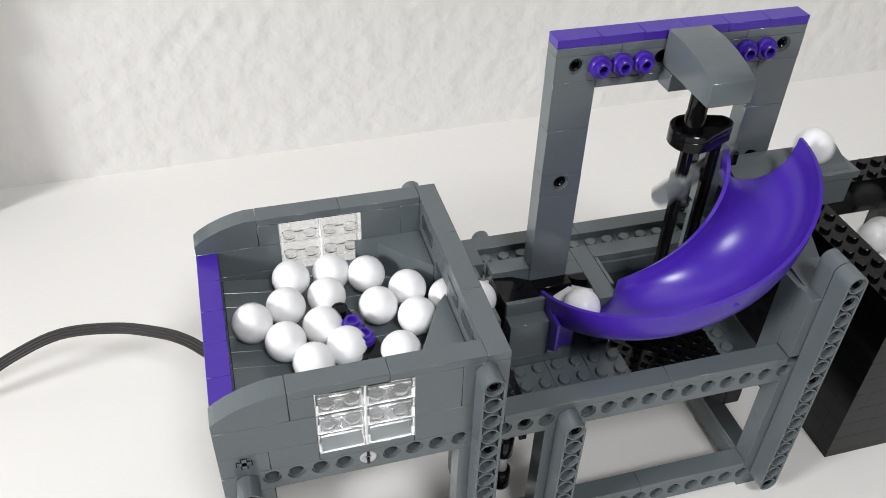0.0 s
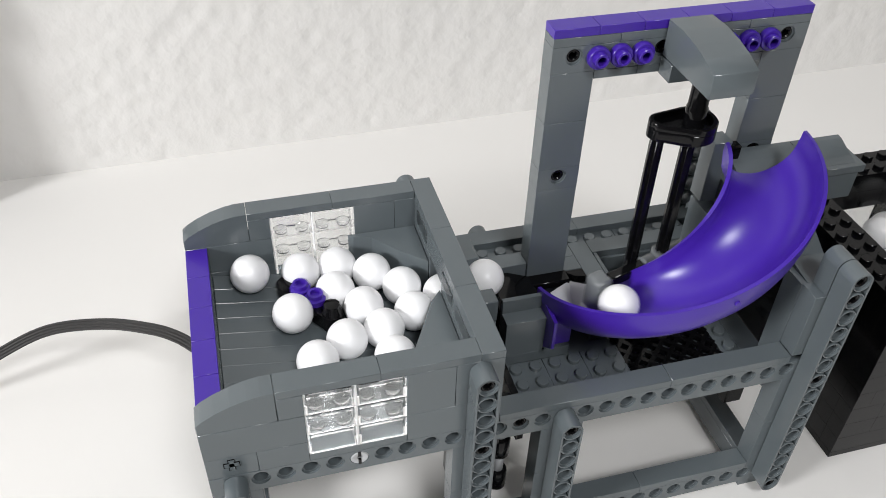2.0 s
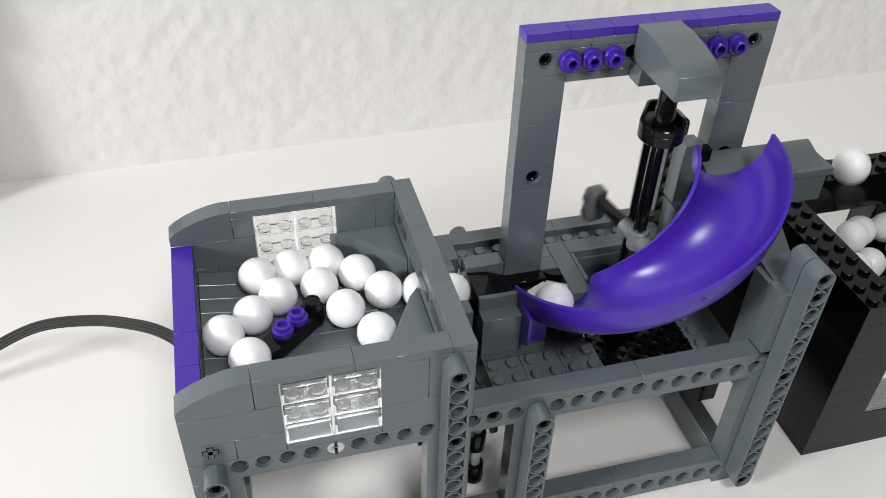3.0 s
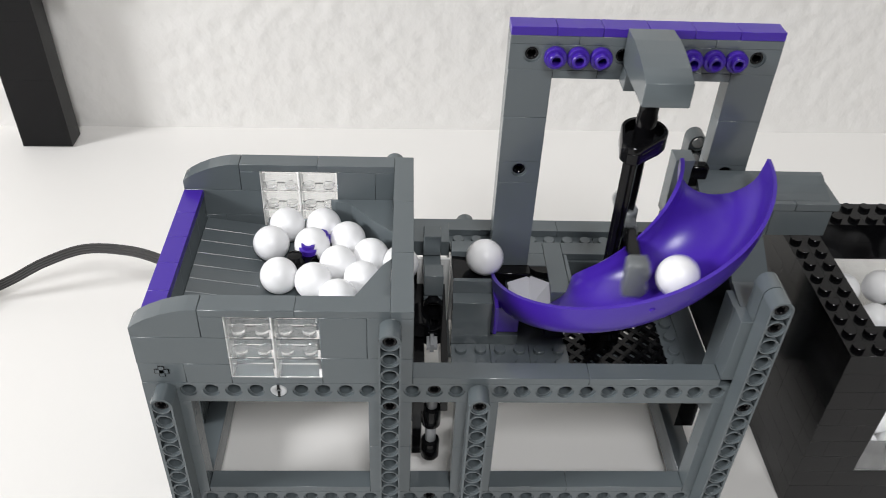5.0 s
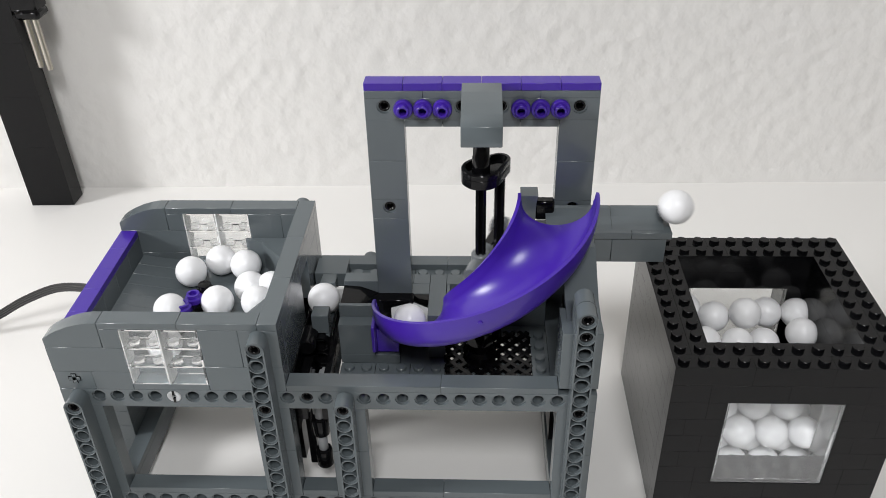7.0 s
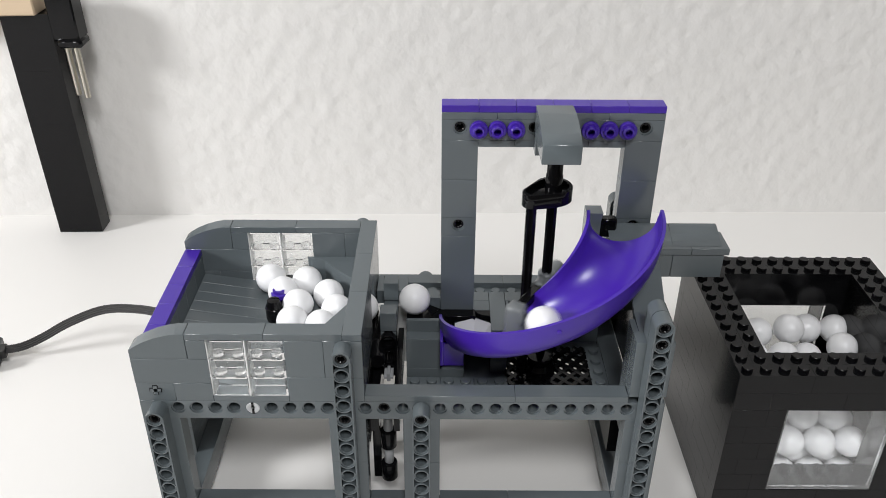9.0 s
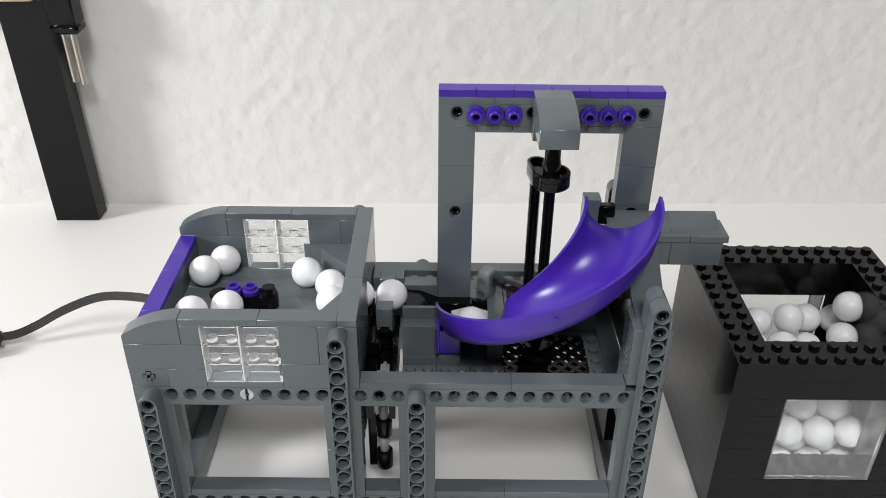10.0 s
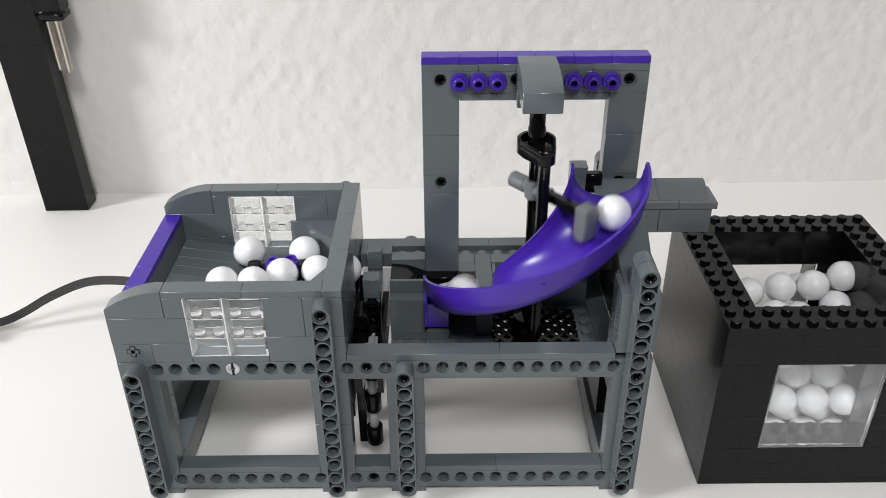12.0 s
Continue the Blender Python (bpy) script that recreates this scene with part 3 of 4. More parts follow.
# ramp block between lift and slide
brick(machine, 14, 4.99, 18, 3.4, 1, 1.6, name="tile"), brick(machine, 14, 5, 19, 2, 1, 6), brick(machine, 14, 5.75, 25, 2, 0.25, 2, name="ramp_lip")
brick(machine, 14, 8.1, 17, 2, 0.9, 10), brick(machine, 18, 9, 17, 1, 1, 8), brick(machine, 14, 9, 17, 4, 1, 7.9)
bm = bmesh.new()
prism(bm, [(0.1121, 0.0545), (0.1121, 0.0845), (0.120, 0.0838), (0.130, 0.0795), (0.1345, 0.0765), (0.1345, 0.0545)], 6 * U + G, 8.05 * U, "xz", 0.0002)
part("ramp", bm, BLACK, machine, "black ball ramp")
bm = bmesh.new()
slab(bm, 0.1285, 0.0585, 0.0768, 0.1450, 0.0648, 0.0800, 0.0004)
part("black_tile", bm, BLACK, machine, "black tile under the gantry foot")
brick(machine, 16, 8, 17, 3, 1, 8)
bm = bmesh.new()
pts = [(0.0085 * math.cos(radians(180 + 12 * k)) + 0.1530, 0.0085 * math.sin(radians(180 + 12 * k)) * 0.55 + 0.0640) for k in range(16)]
prism(bm, pts, 0.0768, 0.0798, "xy", 0.0003)
part("half_round_tile", bm, BLACK, machine, "black half-round tile")
FUNNEL = shader("pale_grey_plastic", (0.55, 0.555, 0.56), 0.3)
LEFT, TOP, RIGHT, LOW, NEAR_L, NEAR_R = (0.1348, 0.054, 0.0792), (0.1446, 0.0592, 0.0786), (0.1522, 0.054, 0.0792), (0.144, 0.049, 0.0695), (0.1362, 0.0435, 0.0752), (0.1518, 0.0435, 0.0752)
for tri_pts in ((LEFT, TOP, LOW), (TOP, RIGHT, LOW), (NEAR_L, LEFT, LOW), (RIGHT, NEAR_R, LOW), (NEAR_R, NEAR_L, LOW)):
    bm = bmesh.new()
    hi = [bm.verts.new(p) for p in tri_pts]
    lo = [bm.verts.new((x, y, z - 0.003)) for x, y, z in tri_pts]
    bm.faces.new(hi), bm.faces.new(lo)
    skin(bm, hi, lo)
    part("funnel_facet", bm, FUNNEL, machine, "light grey faceted funnel piece", smooth=False)
# rails round the shaft pit
brick(machine, 19, 5.9, 17, 1, 4.1, 8, name="pit_rail"), brick(machine, 20, 9, 17, 6, 1, 8, name="pit_rail")
bm = bmesh.new()
slab(bm, 0.1602, 0.0545, 0.0700, 0.1618, 0.0718, 0.0800, 0.0002)
slab(bm, 0.1618, 0.0705, 0.0700, 0.2070, 0.0719, 0.0770, 0.0002)
part("pit_edge", bm, GREY, machine)
for x, n in ((14, 4), (18, 4), (22, 4)):
    brick(machine, x, 10, 23, n, 1, 1, name="plate", studs=True)

# lift: fork that raises one ball at a time
fork = part("lift_fork", bmesh.new(), GREY, machine, "grey lift fork", (0.104, 0.056, 0.0896))


def fill_fork():
    bm = bmesh.new()
    slab(bm, -0.0038, -0.0160, -0.0100, 0.0038, -0.0085, 0.0, 0.0003)
    slab(bm, -0.0036, 0.0090, -0.0100, 0.0036, 0.0165, 0.0, 0.0003)
    slab(bm, -0.0036, -0.0160, -0.0150, 0.0036, 0.0165, -0.0106, 0.0003)
    fork.data = mesh_of("lift_fork", bm, GREY, True)
    part("lift_arm", liftarm_mesh(3, BLACK), None, fork, "black lift beam", (0, -0.0195, -0.030))
    c = bmesh.new()
    cross_axle(c, 0, 0, -0.0005, 0.006, 0.0022, 0.0008)
    part("axle_end", c, SILVER, fork, "light grey axle end", Matrix.Translation((0, -0.0190, -0.030)) @ pose(0, 0, 0, 90, 0, 0))


fill_fork()
bm = bmesh.new()
slab(bm, 0.0980, 0.0664, 0.0460, 0.1118, 0.0678, 0.0808, 0.0002)
part("white_plate", bm, PALE, machine, "white plate behind the lift")
brick(machine, 12.05, 9.2, 24, 1.9, 1.7, 2.4, name="lift_stop")
for z0, z1, r, mat in ((0.016, 0.026, 0.0038, BLACK), (0.026, 0.036, 0.0022, SILVER), (0.036, 0.046, 0.0038, BLACK), (0.046, 0.055, 0.0022, SILVER), (0.055, 0.067, 0.0038, BLACK)):
    bm = bmesh.new()
    lathe(bm, [(r - 0.0003, z0), (r, z0 + 0.0004), (r, z1 - 0.0004), (r - 0.0003, z1)], "z", (0.1042, 0.0165, 0), 14)
    part("drive_shaft", bm, mat, machine)
bm = bmesh.new()
lathe(bm, [(0.0035, 0.0), (0.0039, 0.0006), (0.0039, 0.012), (0.0030, 0.0125)], "y", (0.0990, 0.030, 0.0745), 14)
part("bush", bm, BLACK, machine)
for x, y, z, nx, ny, h in ((12.1, 1.2, 16, 0.5, 9, 5), (13.4, 1.2, 16, 0.35, 9, 5)):
    brick(machine, x, y, z, nx, ny, h, BLACK, name="lift_guide", label="black guide of the lift")

bm = bmesh.new()
slab(bm, 0.0966, 0.0190, 0.0130, 0.1005, 0.0320, 0.0660, 0.0003)
part("lift_guide", bm, BLACK, machine, "black guide of the lift")

# cable and plug
cable = thing("power_cable", "black flat power cable with plug running over the table", "cable")


def cable_run():
    pts = [Vector(p) / 1000 for p in ((2, 77, 53.5), (-2.6, 83, 52), (-11, 95.6, 48.5), (-22.2, 107.6, 44.2), (-42.2, 121, 39), (-67.5, 129.5, 33), (-90, 130, 23.5), (-108, 128, 13.5), (-120, 125, 9), (-131, 123, 8))]
    fine = []
    for i in range(len(pts) - 1):
        p0, p1, p2, p3 = pts[max(0, i - 1)], pts[i], pts[i + 1], pts[min(len(pts) - 1, i + 2)]
        for k in range(6):
            t = k / 6
            fine.append(0.5 * ((2 * p1) + (p2 - p0) * t + (2 * p0 - 5 * p1 + 4 * p2 - p3) * t * t + (3 * p1 - p0 - 3 * p2 + p3) * t ** 3))
    fine.append(pts[-1])
    bm = bmesh.new()
    rings = []
    w, h = 0.0025, 0.0008
    sect = [(-w, -h * .6), (-w * .75, -h), (-w * .5, -h * .6), (-w * .25, -h), (0, -h * .6), (w * .25, -h), (w * .5, -h * .6), (w * .75, -h), (w, -h * .6),
            (w, h * .6), (w * .75, h), (w * .5, h * .6), (w * .25, h), (0, h * .6), (-w * .25, h), (-w * .5, h * .6), (-w * .75, h), (-w, h * .6)]
    for i, p in enumerate(fine):
        d = (fine[min(i + 1, len(fine) - 1)] - fine[max(i - 1, 0)]).normalized()
        twist = radians(35 * math.sin(math.pi * i / len(fine)) + 20)
        side = d.cross(Vector((0, 0, 1))).normalized()
        up = side.cross(d).normalized()
        s2 = side * math.cos(twist) + up * math.sin(twist)
        u2 = up * math.cos(twist) - side * math.sin(twist)
        rings.append([bm.verts.new(p + s2 * a + u2 * b) for a, b in sect])
    for a, b in zip(rings, rings[1:]):
        skin(bm, a, b)
    bm.faces.new(rings[0]), bm.faces.new(rings[-1])
    part("flat_cable", bm, CABLE, cable)
    m = pose(-0.1385, 0.1215, 0.0, 0, 0, 12)
    c = bmesh.new()
    slab(c, -0.016, -0.0115, 0.0, 0.006, 0.0115, 0.0105, 0.0012)
    slab(c, -0.012, -0.0095, 0.0105, 0.002, 0.0095, 0.0125, 0.0006)
    plug = part("plug", c, DARKGREY, cable, "dark grey brick-shaped plug", m)
    c = bmesh.new()
    slab(c, 0.006, -0.004, 0.004, 0.010, 0.004, 0.0098, 0.0005)
    part("strain_relief", c, CABLE, plug)


DARKGREY = shader("plug_plastic", (0.06, 0.063, 0.066), 0.4)
cable_run()

# post at the wall with a clamp and a board
post = thing("black_post", "tall black brick-built post with clamp and steel rods, near the wall", "post", pose(-0.158, 0.277, 0, 0, -1.3, 0))
for z, h in ((0, 15), (15, 12), (27, 12), (39, 12)):
    brick(post, 0, 0, z, 4, 2, h, BLACK)
bm = bmesh.new()
slab(bm, 0.0325, -0.002, 0.146, 0.050, 0.014, 0.176, 0.001)
slab(bm, 0.0345, -0.004, 0.141, 0.0515, 0.012, 0.1475, 0.002)
part("clamp", bm, BLACK, post, "black plastic clamp")
for x, z0 in ((0.0375, 0.106), (0.0435, 0.104)):
    bm = bmesh.new()
    lathe(bm, [(0.0016, z0), (0.0021, z0 + 0.0005), (0.0021, 0.1410)], "z", (x, 0.005, 0), 14)
    part("rod", bm, STEEL, post, "brushed steel rod")
board = thing("wooden_board", "pale wooden board lying on the black post", "board", pose(-0.1617, 0.277, 51 * P, 0, -1.3, 0))
bm = bmesh.new()
slab(bm, -0.060, -0.004, 0.0, 0.026, 0.028, 0.014, 0.001)
part("plank", bm, CARDBOARD, board)

# black box
box = thing("ball_box", "black brick-built box with clear windows, holding white balls", "box", pose(0.2545, 0.003, 0))


def box_walls():
    """Running-bond courses; windows six studs wide and five courses high in front and back."""
    random.seed(4)
    for k in range(9):
        z, top = 3 * k + 1, k == 8
        cut = 2 <= k < 7
        for y in (0, 11):
            spans = ((0, 3), (9, 12)) if cut else ((0, 12),)
            for a, b in spans:
                x = a
                first = 2 if k % 2 else 4
                while x < b:
                    n = min(first if x == a and not cut else (4 if not cut else (1 if (k + x) % 2 else 2)), b - x)
                    brick(box, x, y, z, n, 1, 3, BLACK, studs=top)
                    x += n
        for x in (0, 11):
            y = 1
            for n in ((2, 4, 4), (4, 3, 3), (3, 4, 3), (1, 4, 5), (3, 3, 4))[(k * 3 + x) % 5]:
                brick(box, x, y, z, 1, n, 3, BLACK, studs=top)
                y += n
    for k in range(9):
        z, top, cut = 3 * k + 1, k == 8, 2 <= k < 7
        for y in (1, 10):
            for x, n in ((1, 2), (9, 2)) if cut else ((1, 4), (5, 6)) if k % 2 == 0 else ((1, 6), (7, 4)):
                brick(box, x, y, z, n, 1, 3, BLACK, studs=top)
        for x in (1, 10):
            for y, n in ((2, 4), (6, 4)) if k % 2 == 0 else ((2, 2), (4, 4), (8, 2)):
                brick(box, x, y, z, 1, n, 3, BLACK, studs=top)
    for x in (0, 6):
        for y in (0, 6):
            brick(box, x, y, 0, 6, 6, 1, BLACK, name="base_plate")
    for y, s in ((0, 1), (11, -1)):
        bm = bmesh.new()
        y0 = y * U + (0.0003 if s == 1 else U - 0.0017)
        slab(bm, 3 * U + G, y0, 7 * P, 9 * U - G, y0 + 0.0014, 22 * P, 0.0002)
        pane = part("window_pane", bm, HAZY, box, "clear plastic window pane")
        pane.visible_shadow = False
        bm = bmesh.new()
        ya, yb = (0.002, 2 * U - 0.0006) if s == 1 else (10 * U + 0.0006, 12 * U - 0.002)
        for x in (3 * U + G, 9 * U - 0.0015):
            slab(bm, x, ya, 7 * P + 0.002, x + 0.0014, yb, 22 * P, 0.0002)
        slab(bm, 3 * U + G, ya, 7 * P + 0.0001, 9 * U - G, yb, 7 * P + 0.0018, 0.0002)
        for i in range(6):
            for j in (0.55, 1.5):
                add_stud(bm, (3.5 + i) * U, (j if s == 1 else 12 - j) * U, 7 * P + 0.0018)
        sill = part("window_frame", bm, SILL, box, "clear plastic window frame")
        sill.visible_shadow = False


box_walls()

# balls
R = 0.0074


def ball_mesh():
    bm = bmesh.new()
    bmesh.ops.create_icosphere(bm, subdivisions=4, radius=R)
    me = mesh_of("ball", bm, WHITE)
    me.polygons.foreach_set("use_smooth", [True] * len(me.polygons))
    return me


BALL = ball_mesh()


def ball(x, y, z, group, label):
    ob = tagged(new("ball", BALL), label, "ball", group)
    ob.matrix_basis = Matrix.Translation((x, y, z))
    return ob


def pile():
    random.seed(11)
    x0, y0 = 0.2545, 0.003
    z, k = P + R + 0.0001, 0
    while z < 0.048:
        n = 4 if k % 2 == 0 else 3
        step, deep = 2 * R + 0.0001, (8 * U - 2 * R - 0.0004) / 3
        first = x0 + 2 * U + R + (8 * U - (n - 1) * step - 2 * R) / 2
        for i in range(n):
            for j in range(n):
                ball(first + i * step, y0 + 2 * U + R + 0.0002 + (0 if n == 4 else deep / 2) + j * deep, z + random.uniform(0, 0.0004), "balls in the box", "glossy white plastic ball in the black box")
        z, k = z + 0.0100, k + 1
    for x, y, zz in ((0.2900, 0.0740, 0.0600), (0.3030, 0.0690, 0.0660), (0.3165, 0.0785, 0.0595), (0.3310, 0.0780, 0.0595), (0.3290, 0.0625, 0.0595), (0.3120, 0.0620, 0.0535),
                     (0.2780, 0.0820, 0.0590), (0.2970, 0.0550, 0.0590), (0.2820, 0.0560, 0.0590)):
        ball(x, y, zz, "balls in the box", "glossy white plastic ball on top of the pile")


pile()

def roll(ob, rows):
    walk(ob, [(t, Matrix.Translation((x / 1000, y / 1000, z / 1000))) for t, x, y, z in rows])


TURN_RATE = 263.3     # degrees a second


def motions():
    # rotor and sweeping arm
    rows, arm_rows, stir, lift = [], [], [], []
    for i in range(0, 181):
        t = i / 15
        a = 309 + TURN_RATE * (t - 12)
        rows.append((t, pose(AX, AY, 0.1535, 0, 0, a - 26)))
        q = a % 360
        if q >= 184:
            z = smooth_rim(min(q, 360)) + 0.0005 + float(np.interp(q, (312, 327, 340, 360), (0.0, 0.0050, 0.0036, 0.0)))
        else:
            z = float(np.interp(q, (0, 10, 20, 29, 37, 60, 95, 125, 150, 184), (0.1440, 0.1440, 0.1385, 0.132, 0.124, 0.113, 0.105, 0.096, 0.0885, 0.0888)))
        arm_rows.append((t, pose(AX, AY, z, 0, 0, a)))
        stir.append((t, pose(0.049, 0.0550, 0.0802, 0, 0, -68 - TURN_RATE * t)))
        lift.append((t, pose(0.104, 0.056, 0.0896 + 0.0048 * math.cos(radians(TURN_RATE * (t - 10.35))))))
    walk(rotor, rows)
    walk(sweeper, arm_rows)
    walk(agitator, stir)
    walk(fork, lift)
    label = "glossy white plastic ball in the ball machine"
    roll(ball(0, 0, 0, "balls in the machine", label), [(0.00, 237.2, 55.1, 134.4), (0.13, 255.0, 55.0, 133.8), (0.20, 263.0, 55.0, 132.0), (0.24, 269.0, 55.0, 124.0), (0.30, 275.0, 55.0, 108.0), (0.34, 280.0, 55.0, 82.0), (0.38, 283.0, 55.0, 62.2), (0.45, 277.8, 40.0, 64.2), (0.56, 275.0, 30.0, 58.2), (12.00, 275.0, 30.0, 58.2)])
    roll(ball(0, 0, 0, "balls in the machine", label), [(0.00, 144.1, 46.3, 78.3), (0.50, 144.0, 46.2, 78.2), (0.59, 146.4, 35.1, 88.1), (0.66, 152.3, 25.8, 94.8), (0.73, 160.6, 18.3, 101.4), (0.81, 171.3, 13.9, 108.3), (0.88, 183.2, 13.3, 115.2), (0.96, 194.9, 16.9, 122.3), (1.03, 205.1, 24.4, 128.6), (1.11, 210.2, 35.9, 133.1), (1.18, 211.0, 48.0, 135.8), (1.23, 215.0, 54.0, 136.0), (1.30, 224.0, 55.5, 135.4), (1.38, 239.5, 55.0, 134.2), (1.50, 255.0, 55.0, 133.8), (1.56, 263.0, 55.0, 132.0), (1.61, 269.0, 55.0, 124.0), (1.66, 275.0, 55.0, 108.0), (1.71, 280.0, 55.0, 82.0), (1.74, 283.0, 55.0, 62.2), (1.82, 287.4, 38.8, 64.2), (1.93, 291.0, 28.0, 58.2), (12.00, 291.0, 28.0, 58.2)])
    roll(ball(0, 0, 0, "balls in the machine", label), [(0.00, 103.5, 56.0, 82.7), (0.10, 103.5, 56.0, 82.5), (0.25, 103.5, 56.0, 83.1), (0.40, 106.0, 56.0, 85.9), (0.55, 107.5, 56.0, 89.1), (0.65, 107.5, 56.0, 90.7), (0.72, 113.0, 56.0, 91.6), (0.79, 119.0, 56.0, 91.3), (0.85, 129.0, 56.0, 90.2), (0.93, 144.0, 56.0, 87.6), (0.98, 150.0, 55.0, 86.2), (1.03, 151.0, 53.0, 85.0), (1.06, 144.4, 46.8, 78.8), (1.13, 143.6, 46.4, 78.3), (1.19, 144.1, 46.3, 78.3), (1.87, 144.0, 46.2, 78.2), (1.95, 146.4, 35.1, 88.1), (2.03, 152.3, 25.8, 94.8), (2.10, 160.6, 18.3, 101.4), (2.18, 171.3, 13.9, 108.3), (2.25, 183.2, 13.3, 115.2), (2.32, 194.9, 16.9, 122.3), (2.40, 205.1, 24.4, 128.6), (2.47, 210.2, 35.9, 133.1), (2.55, 211.0, 48.0, 135.8), (2.60, 215.0, 54.0, 136.0), (2.66, 224.0, 55.5, 135.4), (2.75, 239.5, 55.0, 134.2), (2.87, 255.0, 55.0, 133.8), (2.93, 263.0, 55.0, 132.0), (2.98, 269.0, 55.0, 124.0), (3.03, 275.0, 55.0, 108.0), (3.08, 280.0, 55.0, 82.0), (3.11, 283.0, 55.0, 62.2), (3.19, 296.4, 40.0, 64.2), (3.30, 306.0, 30.0, 58.2), (12.00, 306.0, 30.0, 58.2)])
    roll(ball(0, 0, 0, "balls in the machine", label), [(0.00, 91.0, 56.0, 86.8), (0.50, 91.0, 56.0, 86.8), (1.00, 91.0, 56.0, 86.8), (1.19, 92.0, 56.0, 86.8), (1.33, 103.5, 56.0, 82.8), (1.46, 103.5, 56.0, 82.5), (1.61, 103.5, 56.0, 83.1), (1.76, 106.0, 56.0, 85.9), (1.91, 107.5, 56.0, 89.1), (2.01, 107.5, 56.0, 90.7), (2.09, 113.5, 56.0, 91.6), (2.19, 117.5, 56.0, 91.4), (2.24, 121.5, 56.0, 91.0), (2.29, 128.0, 56.0, 90.2), (2.35, 139.0, 56.0, 89.0), (2.39, 148.0, 55.5, 88.0), (2.42, 150.5, 54.0, 86.2), (2.45, 149.3, 51.5, 83.5), (2.49, 144.8, 47.2, 79.2), (2.55, 144.1, 46.3, 78.3), (3.23, 144.0, 46.2, 78.2), (3.32, 146.4, 35.1, 88.1), (3.39, 152.3, 25.8, 94.8), (3.47, 160.6, 18.3, 101.4), (3.54, 171.3, 13.9, 108.3), (3.62, 183.2, 13.3, 115.2), (3.69, 194.9, 16.9, 122.3), (3.77, 205.1, 24.4, 128.6), (3.84, 210.2, 35.9, 133.1), (3.91, 211.0, 48.0, 135.8), (3.96, 215.0, 54.0, 136.0), (4.03, 224.0, 55.5, 135.4), (4.11, 239.5, 55.0, 134.2), (4.23, 255.0, 55.0, 133.8), (4.30, 263.0, 55.0, 132.0), (4.34, 269.0, 55.0, 124.0), (4.40, 275.0, 55.0, 108.0), (4.44, 280.0, 55.0, 82.0), (4.48, 283.0, 55.0, 62.2), (4.55, 305.4, 39.4, 64.2), (4.66, 321.0, 29.0, 58.2), (12.00, 321.0, 29.0, 58.2)])
    roll(ball(0, 0, 0, "balls in the machine", label), [(0.00, 34.0, 79.0, 88.2), (0.50, 31.8, 80.0, 88.6), (1.00, 37.3, 80.0, 87.6), (1.50, 49.0, 66.8, 87.3), (2.00, 52.1, 66.5, 87.3), (2.50, 38.0, 62.0, 87.6), (3.00, 37.1, 63.8, 87.8), (5.00, 54.7, 66.7, 87.3), (5.50, 50.7, 66.6, 87.3), (6.00, 48.8, 80.2, 87.3), (6.50, 49.9, 80.2, 87.3), (8.50, 46.5, 80.2, 87.3), (9.00, 43.2, 80.2, 87.3), (9.50, 50.0, 77.0, 87.3), (10.00, 23.1, 80.2, 90.1), (10.50, 56.0, 80.0, 87.3), (11.00, 58.3, 80.2, 87.3), (11.50, 66.5, 71.4, 87.3), (12.00, 69.8, 71.5, 87.3)])
    roll(ball(0, 0, 0, "balls in the machine", label), [(0.00, 49.9, 80.2, 87.3), (0.50, 45.8, 80.2, 87.3), (1.00, 51.3, 80.2, 87.3), (1.50, 53.2, 80.2, 87.3), (2.00, 55.2, 80.2, 87.3), (2.50, 59.0, 79.9, 87.3), (3.00, 58.0, 80.2, 87.3), (5.00, 69.0, 71.0, 87.3), (5.50, 74.6, 66.2, 87.3), (6.00, 73.4, 65.4, 87.3), (6.50, 77.0, 62.0, 87.3), (8.03, 92.0, 56.0, 86.8), (8.17, 103.5, 56.0, 82.8), (8.30, 103.5, 56.0, 82.5), (8.45, 103.5, 56.0, 83.1), (8.60, 106.0, 56.0, 85.9), (8.75, 107.5, 56.0, 89.1), (8.85, 107.5, 56.0, 90.7), (8.93, 113.5, 56.0, 91.6), (9.03, 117.5, 56.0, 91.4), (9.08, 121.5, 56.0, 91.0), (9.13, 128.0, 56.0, 90.2), (9.19, 139.0, 56.0, 89.0), (9.23, 148.0, 55.5, 88.0), (9.26, 150.5, 54.0, 86.2), (9.29, 149.3, 51.5, 83.5), (9.33, 144.8, 47.2, 79.2), (9.39, 144.1, 46.3, 78.3), (10.07, 144.0, 46.2, 78.2), (10.16, 146.4, 35.1, 88.1), (10.23, 152.3, 25.8, 94.8), (10.31, 160.6, 18.3, 101.4), (10.38, 171.3, 13.9, 108.3), (10.45, 183.2, 13.3, 115.2), (10.53, 194.9, 16.9, 122.3), (10.60, 205.1, 24.4, 128.6), (10.68, 210.2, 35.9, 133.1), (10.75, 211.0, 48.0, 135.8), (10.80, 215.0, 54.0, 136.0), (10.87, 224.0, 55.5, 135.4), (10.95, 239.5, 55.0, 134.2), (11.07, 255.0, 55.0, 133.8), (11.14, 263.0, 55.0, 132.0), (11.17, 267.0, 55.0, 121.0), (11.20, 270.0, 55.0, 106.0), (11.22, 274.0, 55.5, 99.5), (11.30, 313.0, 60.0, 99.0), (11.36, 329.0, 66.0, 80.0), (11.40, 332.0, 68.0, 73.0), (12.00, 332.0, 68.0, 73.0)])
